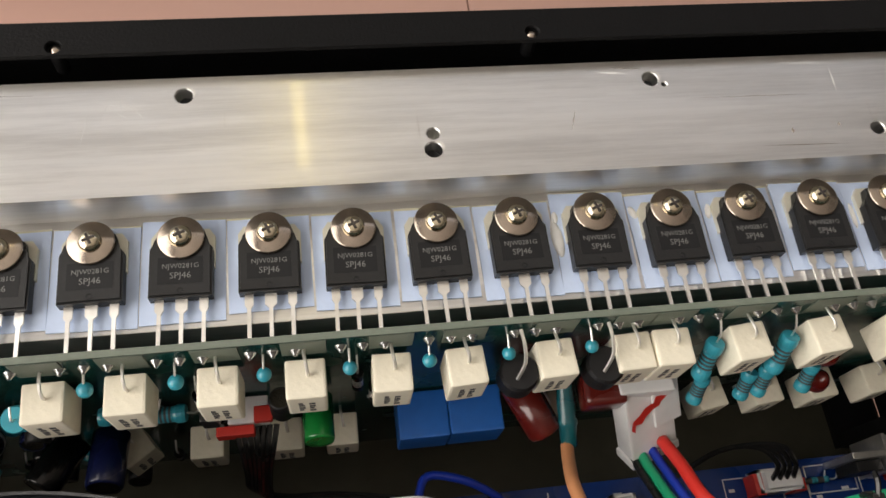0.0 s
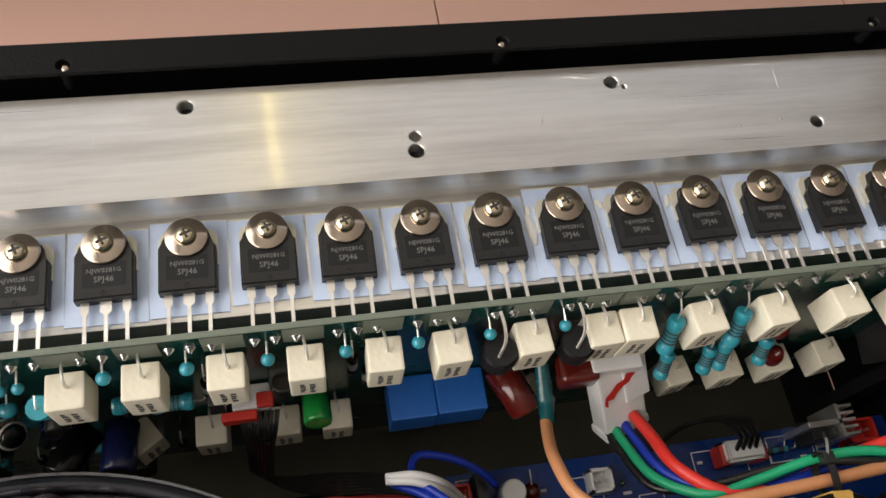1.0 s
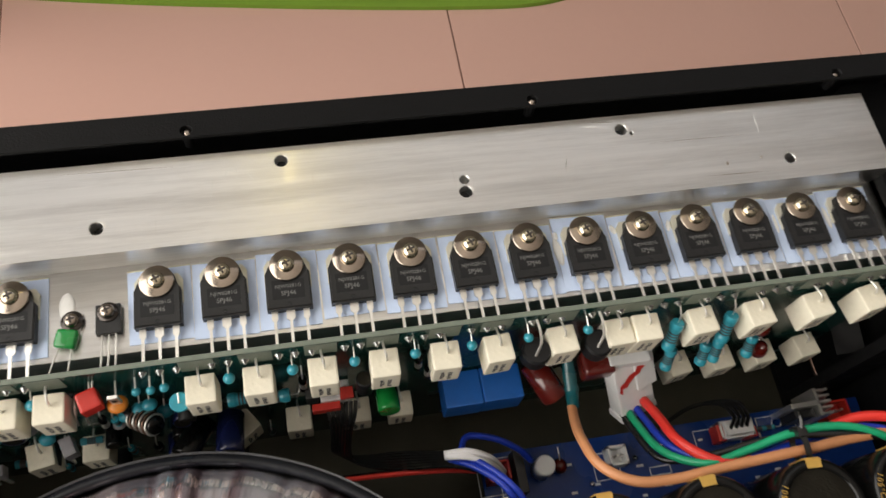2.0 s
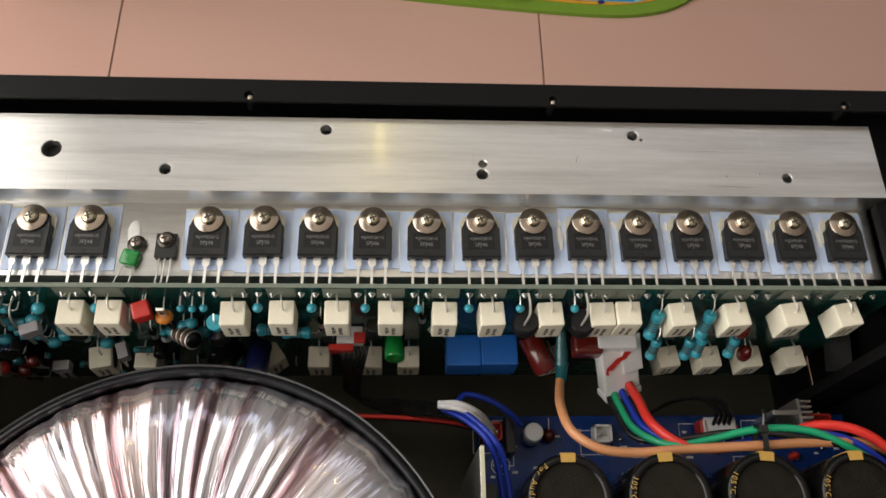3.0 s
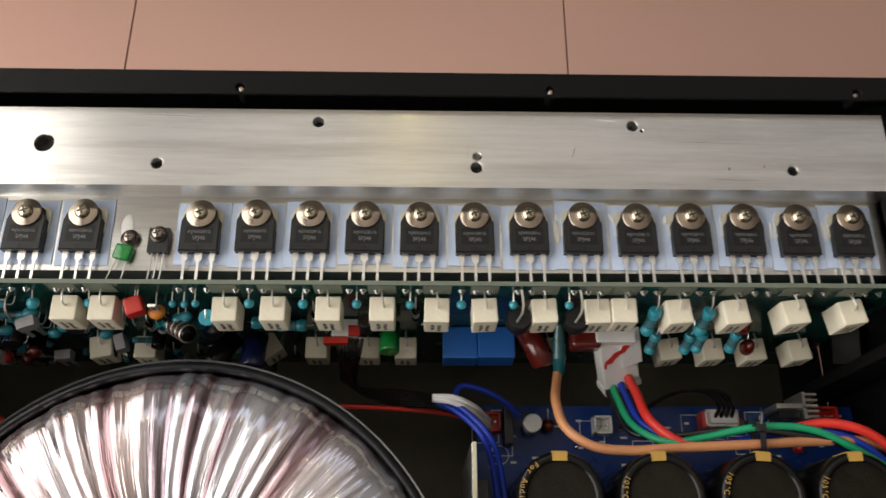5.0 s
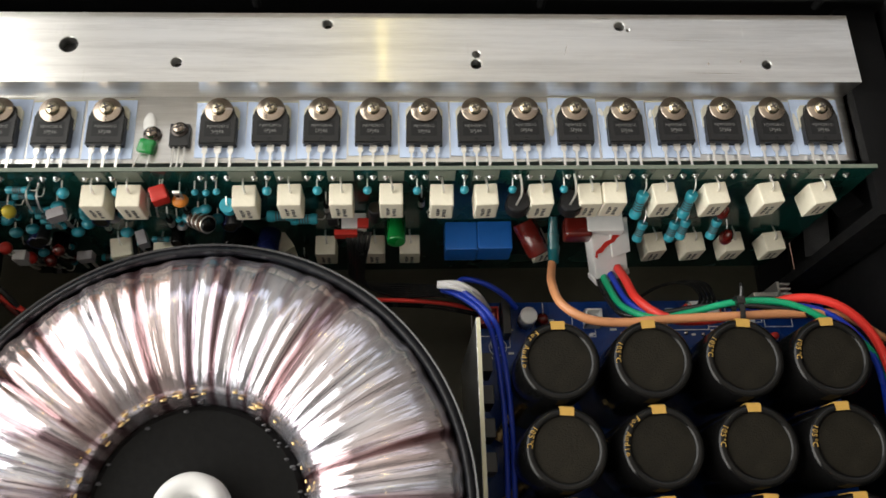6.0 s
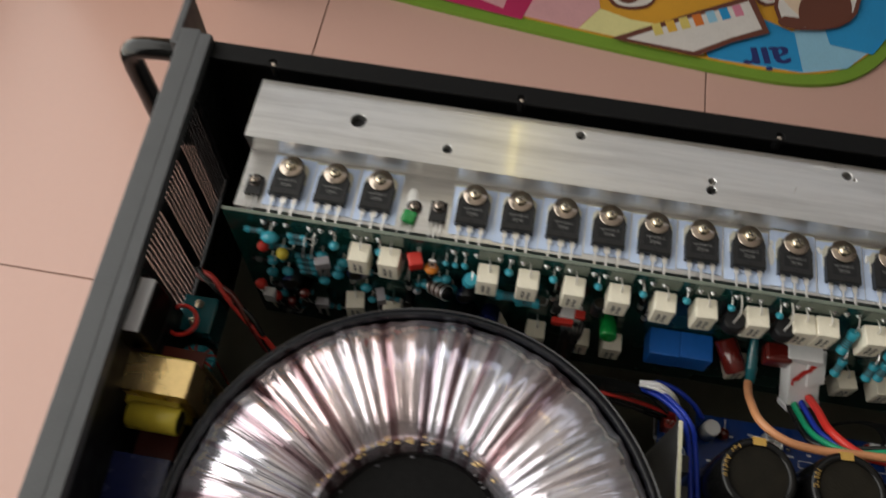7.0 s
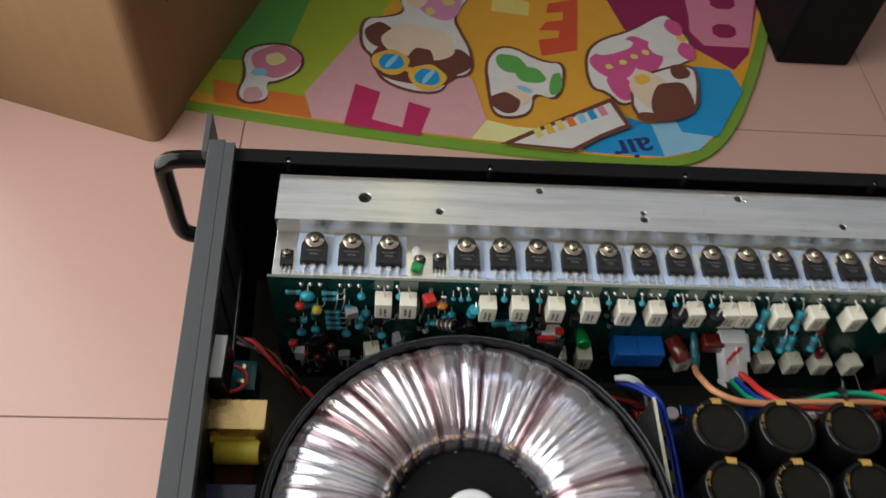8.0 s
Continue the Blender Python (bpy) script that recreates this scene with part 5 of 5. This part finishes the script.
# coloured fields
for material, level, outline in (
        ("m_lime", 0, [(-0.44, 0.735), (-0.18, 0.675), (-0.05, 1.0), (0.0, 1.25), (-0.4, 1.25)]),
        ("m_leaf", 1, [(-0.44, 0.80), (-0.24, 0.80), (-0.205, 0.98), (-0.17, 1.25), (-0.4, 1.25)]),
        ("m_orange", 2, [(-0.34, 0.695), (-0.180, 0.667), (-0.194, 0.717), (-0.272, 0.731), (-0.35, 0.75)]),
        ("m_pink", 3, [(-0.178, 0.667), (0.080, 0.636), (0.109, 0.681), (0.090, 0.773), (-0.02, 0.93), (-0.100, 0.912), (-0.195, 0.727)]),
        ("m_cream", 4, [(0.081, 0.636), (0.26, 0.618), (0.28, 0.66), (0.154, 0.667), (0.109, 0.680)]),
        ("m_sky", 1, [(0.28, 0.616), (0.40, 0.613), (0.462, 0.632), (0.518, 0.694), (0.50, 0.72), (0.39, 0.69)]),
        ("m_blue", 2, [(0.268, 0.617), (0.40, 0.614), (0.390, 0.685), (0.33, 0.71), (0.25, 0.66)]),
        ("m_blue", 3, [(0.44, 0.672), (0.50, 0.664), (0.571, 0.780), (0.559, 0.835), (0.484, 0.840), (0.42, 0.76)]),
        ("m_plum", 1, [(0.335, 1.10), (0.355, 1.030), (0.379, 0.935), (0.505, 0.891), (0.567, 0.836), (0.606, 0.882), (0.665, 1.05), (0.69, 1.25), (0.34, 1.25)]),
        ("m_rose", 2, [(0.519, 1.10), (0.511, 0.977), (0.505, 0.94), (0.525, 0.900), (0.612, 0.900), (0.658, 1.05), (0.67, 1.10)]),
        ("m_plum", 3, soft([(0.548, 0.925), (0.592, 0.925), (0.598, 0.965), (0.552, 0.965)], 1)),
        ("m_plum", 3, soft([(0.560, 1.012), (0.610, 1.012), (0.616, 1.056), (0.566, 1.056)], 1)),
        ("m_red", 1, [(0.216, 0.849), (0.283, 0.869), (0.300, 1.02), (0.24, 1.00), (0.235, 0.972), (0.268, 0.978), (0.264, 0.953), (0.232, 0.945), (0.217, 0.921), (0.255, 0.922), (0.252, 0.902), (0.214, 0.893)]),
        ("m_yellow", 1, [(0.13, 0.97), (0.20, 0.96), (0.205, 1.0), (0.18, 1.012), (0.135, 1.01)])):
    flat(material, outline, 0.0086 + 0.0003 * level, thick=0.0003)
# big letter, upside down as seen
flat("m_magenta", [(-0.112, 0.753), (-0.069, 0.735), (-0.081, 0.670), (-0.031, 0.654), (-0.021, 0.715), (0.016, 0.701), (-0.002, 0.638), (-0.126, 0.655)], 0.0100, "letter")
bm = bmesh.new()
for dx in (-0.0016, 0.0, 0.0016):
    bm = join(bm, lettering("air", 0.066, Matrix.Translation((0.350 + dx, 0.630 + 0.3 * dx, 0.0100 + 0.02 * (dx + 0.0016))) @ Matrix.Rotation(radians(192), 4, "Z")))
bm.transform(RO)
part("letter", bm, "m_navy", rug)


def picture(outline, level, layers):
    """A printed cut-out: brown line, pale rim, and plain colour fields (material, x, y, rx, ry, turn)."""
    z = 0.0100 + 0.0030 * level
    outline = soft(outline)
    flat("m_brown", outline, z, "printed_shape")
    flat("m_white", shrunk(outline, 0.0065), z + 0.0003, "printed_shape")
    for k, (material, x, y, rx, ry, turn) in enumerate(layers):
        c, n = math.cos(radians(turn)), math.sin(radians(turn))
        pts = []
        for i in range(32):
            a = 2 * math.pi * i / 32
            u, v = rx * math.cos(a) * (1 + 0.07 * math.sin(3 * a + k)), ry * math.sin(a) * (1 + 0.07 * math.cos(4 * a + k))
            pts.append((x + u * c - v * n, y + u * n + v * c))
        flat(material, pts, z + 0.0006 + 0.00022 * k, "printed_shape", thick=0.00012)


picture([(-0.112, 0.93), (-0.112, 0.85), (-0.085, 0.82), (-0.075, 0.765), (-0.02, 0.735), (0.035, 0.735), (0.05, 0.775), (0.092, 0.785), (0.092, 0.85), (0.075, 0.90), (0.06, 0.95), (0.10, 1.02), (0.09, 1.09), (-0.02, 1.09), (-0.045, 1.00), (-0.03, 0.955), (-0.07, 0.935)], 0,
        [("m_brown", -0.076, 0.885, 0.026, 0.032, 0), ("m_brown", 0.062, 0.820, 0.027, 0.032, 0), ("m_brown", -0.015, 0.812, 0.078, 0.056, -22), ("m_skin", -0.005, 0.868, 0.066, 0.046, -14),
         ("m_brown", 0.0, 0.828, 0.022, 0.024, 0), ("m_pinkish", 0.035, 0.985, 0.042, 0.052, 0), ("m_skin", -0.010, 0.998, 0.024, 0.034, 0), ("m_yellow", 0.016, 0.955, 0.009, 0.010, 0), ("m_yellow", 0.050, 0.985, 0.011, 0.010, 0), ("m_blue", 0.066, 1.020, 0.014, 0.014, 0), ("m_yellow", 0.035, 1.02, 0.012, 0.012, 0),
         ("m_gold", -0.053, 0.809, 0.033, 0.031, -20), ("m_gold", 0.010, 0.774, 0.033, 0.031, -20), ("m_gold", -0.022, 0.791, 0.014, 0.006, -25), ("m_blue", -0.053, 0.809, 0.022, 0.021, -20), ("m_blue", 0.010, 0.774, 0.022, 0.021, -20), ("m_sky", -0.052, 0.810, 0.005, 0.021, -30), ("m_sky", 0.012, 0.775, 0.005, 0.021, -30)])
picture([(0.110, 0.835), (0.150, 0.882), (0.219, 0.832), (0.262, 0.835), (0.240, 0.728), (0.195, 0.750), (0.188, 0.700), (0.156, 0.683), (0.118, 0.688), (0.112, 0.75)], 0,
        [("m_leaf", 0.158, 0.822, 0.030, 0.022, -35), ("m_leaf", 0.190, 0.795, 0.028, 0.020, -25), ("m_leaf", 0.234, 0.775, 0.011, 0.030, -12), ("m_skin", 0.160, 0.737, 0.026, 0.020, 0), ("m_brown", 0.143, 0.722, 0.026, 0.024, -30), ("m_sky", 0.178, 0.757, 0.015, 0.006, -25)])
picture([(0.290, 0.85), (0.318, 0.90), (0.398, 0.938), (0.455, 0.985), (0.478, 0.985), (0.515, 0.87), (0.462, 0.835), (0.41, 0.79), (0.350, 0.715), (0.320, 0.76), (0.292, 0.765)], 0,
        [("m_magpink", 0.345, 0.835, 0.042, 0.040, 10), ("m_magpink", 0.400, 0.865, 0.038, 0.048, 20), ("m_magpink", 0.350, 0.775, 0.022, 0.034, 20), ("m_white", 0.350, 0.882, 0.040, 0.018, 25), ("m_white", 0.448, 0.890, 0.030, 0.032, 0), ("m_magpink", 0.487, 0.878, 0.016, 0.024, 0), ("m_magpink", 0.474, 0.944, 0.016, 0.024, 15), ("m_gold", 0.484, 0.913, 0.010, 0.008, 0), ("m_yellow", 0.335, 0.825, 0.007, 0.007, 0), ("m_yellow", 0.362, 0.838, 0.007, 0.007, 0), ("m_yellow", 0.385, 0.855, 0.007, 0.007, 0), ("m_yellow", 0.408, 0.868, 0.007, 0.007, 0)])
for level, material, outline in ((0, "m_brown", [(0.128, 0.621), (0.240, 0.690), (0.328, 0.742), (0.352, 0.672), (0.30, 0.645), (0.250, 0.610)]), (1, "m_white", [(0.150, 0.624), (0.240, 0.680), (0.322, 0.728), (0.341, 0.677), (0.298, 0.653), (0.245, 0.617)])):
    flat(material, outline, 0.0158 + 0.0004 * level, "printed_strip")
for k, c in enumerate(("m_yellow", "m_gold", "m_yellow", "m_orange", "m_sky", "m_blue", "m_rose")):
    bx, by = 0.190 + 0.0190 * k, 0.636 + 0.0095 * k
    flat(c, [(bx, by), (bx + 0.012, by + 0.006), (bx + 0.005, by + 0.026), (bx - 0.007, by + 0.020)], 0.0166, "print_bar")
picture([(0.365, 0.795), (0.488, 0.848), (0.494, 0.79), (0.470, 0.698), (0.355, 0.678)], 2,
        [("m_skin", 0.402, 0.760, 0.036, 0.054, 15), ("m_brown", 0.432, 0.738, 0.036, 0.052, -25), ("m_brown", 0.460, 0.815, 0.018, 0.020, 0), ("m_brown", 0.383, 0.696, 0.019, 0.012, 0), ("m_gold", 0.388, 0.790, 0.015, 0.012, 40)])
picture([(-0.300, 0.76), (-0.315, 0.83), (-0.25, 0.855), (-0.205, 0.83), (-0.20, 0.78), (-0.24, 0.745), (-0.262, 0.742), (-0.25, 0.70), (-0.29, 0.69), (-0.31, 0.71)], 0,
        [("m_rose", -0.25, 0.80, 0.042, 0.040, 0), ("m_cream", -0.252, 0.805, 0.017, 0.016, 0), ("m_pink", -0.280, 0.715, 0.016, 0.018, 0), ("m_sky", -0.275, 0.770, 0.014, 0.010, 0)])

# cardboard box
bx = thing("cardboard_box", -0.412, 0.611, FLOOR, "tall brown cardboard carton on the floor", "box", rz=-18)
A, B, HB = 0.42, 0.55, 0.95
wrap = []
for qx, qy, a0 in ((0, B, 0), (-A, B, 90), (-A, 0, 180), (0, 0, 270)):
    wrap += [(qx + (0.020 if qx else -0.020) + 0.020 * math.cos(radians(a0 + 15 * k)), qy + (-0.020 if qy else 0.020) + 0.020 * math.sin(radians(a0 + 15 * k))) for k in range(7)]
part("side", prism(wrap, 0.0005, HB), "carton", bx, "brown corrugated sides with softened corners")
part("top_flap", box(-A + 0.004, -A / 2 - 0.001, 0.004, B - 0.004, HB + 0.0005, HB + 0.006, bevel=0.002), "carton", bx)
part("top_flap", box(-A / 2 + 0.001, -0.004, 0.004, B - 0.004, HB + 0.0005, HB + 0.006, bevel=0.002), "carton", bx)

for px in (-0.352, -0.300):
    ring = lathe([(0.020, 0), (0.0235, 0), (0.0235, 0.0006), (0.020, 0.0006), (0.020, 0)], 24, Matrix.Translation((px, -0.0004, 0.285)) @ Matrix.Rotation(math.pi / 2, 4, "X") @ Matrix.Diagonal((0.7, 1.5, 1, 1)))
    part("print", ring, "ink", bx, "dark oval printed mark")
for k in range(3):
    part("print", box(0.0002, 0.0010, 0.10 + 0.026 * k, 0.118 + 0.026 * k, 0.20, 0.28 + 0.01 * (k % 2)), "ink", bx, "faint dark printed bars")

# black box behind the mat
sp = thing("black_cabinet", 0.762, 1.020, FLOOR, "plain black boxy cabinet on the floor", "cabinet", rz=0)
part("carcass", box(-0.105, 0.034, -0.14, 0.2, 0.0, 0.4, bevel=0.006), "chassis", sp)
part("front_cover", box(-0.098, 0.027, -0.1445, -0.1405, 0.01, 0.39, bevel=0.001), "chassis", sp)

# ---- floor tiles ----
TS, GX, GY = 0.555, -0.287, 0.146
tile_mesh = None
for i in range(-4, 6):
    for j in range(-5, 5):
        x0, y0 = GX + i * TS, GY + j * TS
        if x0 < X0 - 0.1 or y0 < Y0 - 0.1 or x0 + TS > X1 + 0.1 or y0 + TS > Y1 + 0.1:
            continue
        if tile_mesh is None:
            ob = part("tile", box(0.0012, TS - 0.0012, 0.0012, TS - 0.0012, -0.004, 0.0, bevel=0.0006), "tile", floor)
            tile_mesh = ob.data
        else:
            ob = new("tile", tile_mesh)
            ob.parent = floor
        ob.location = (x0, y0, FLOOR)
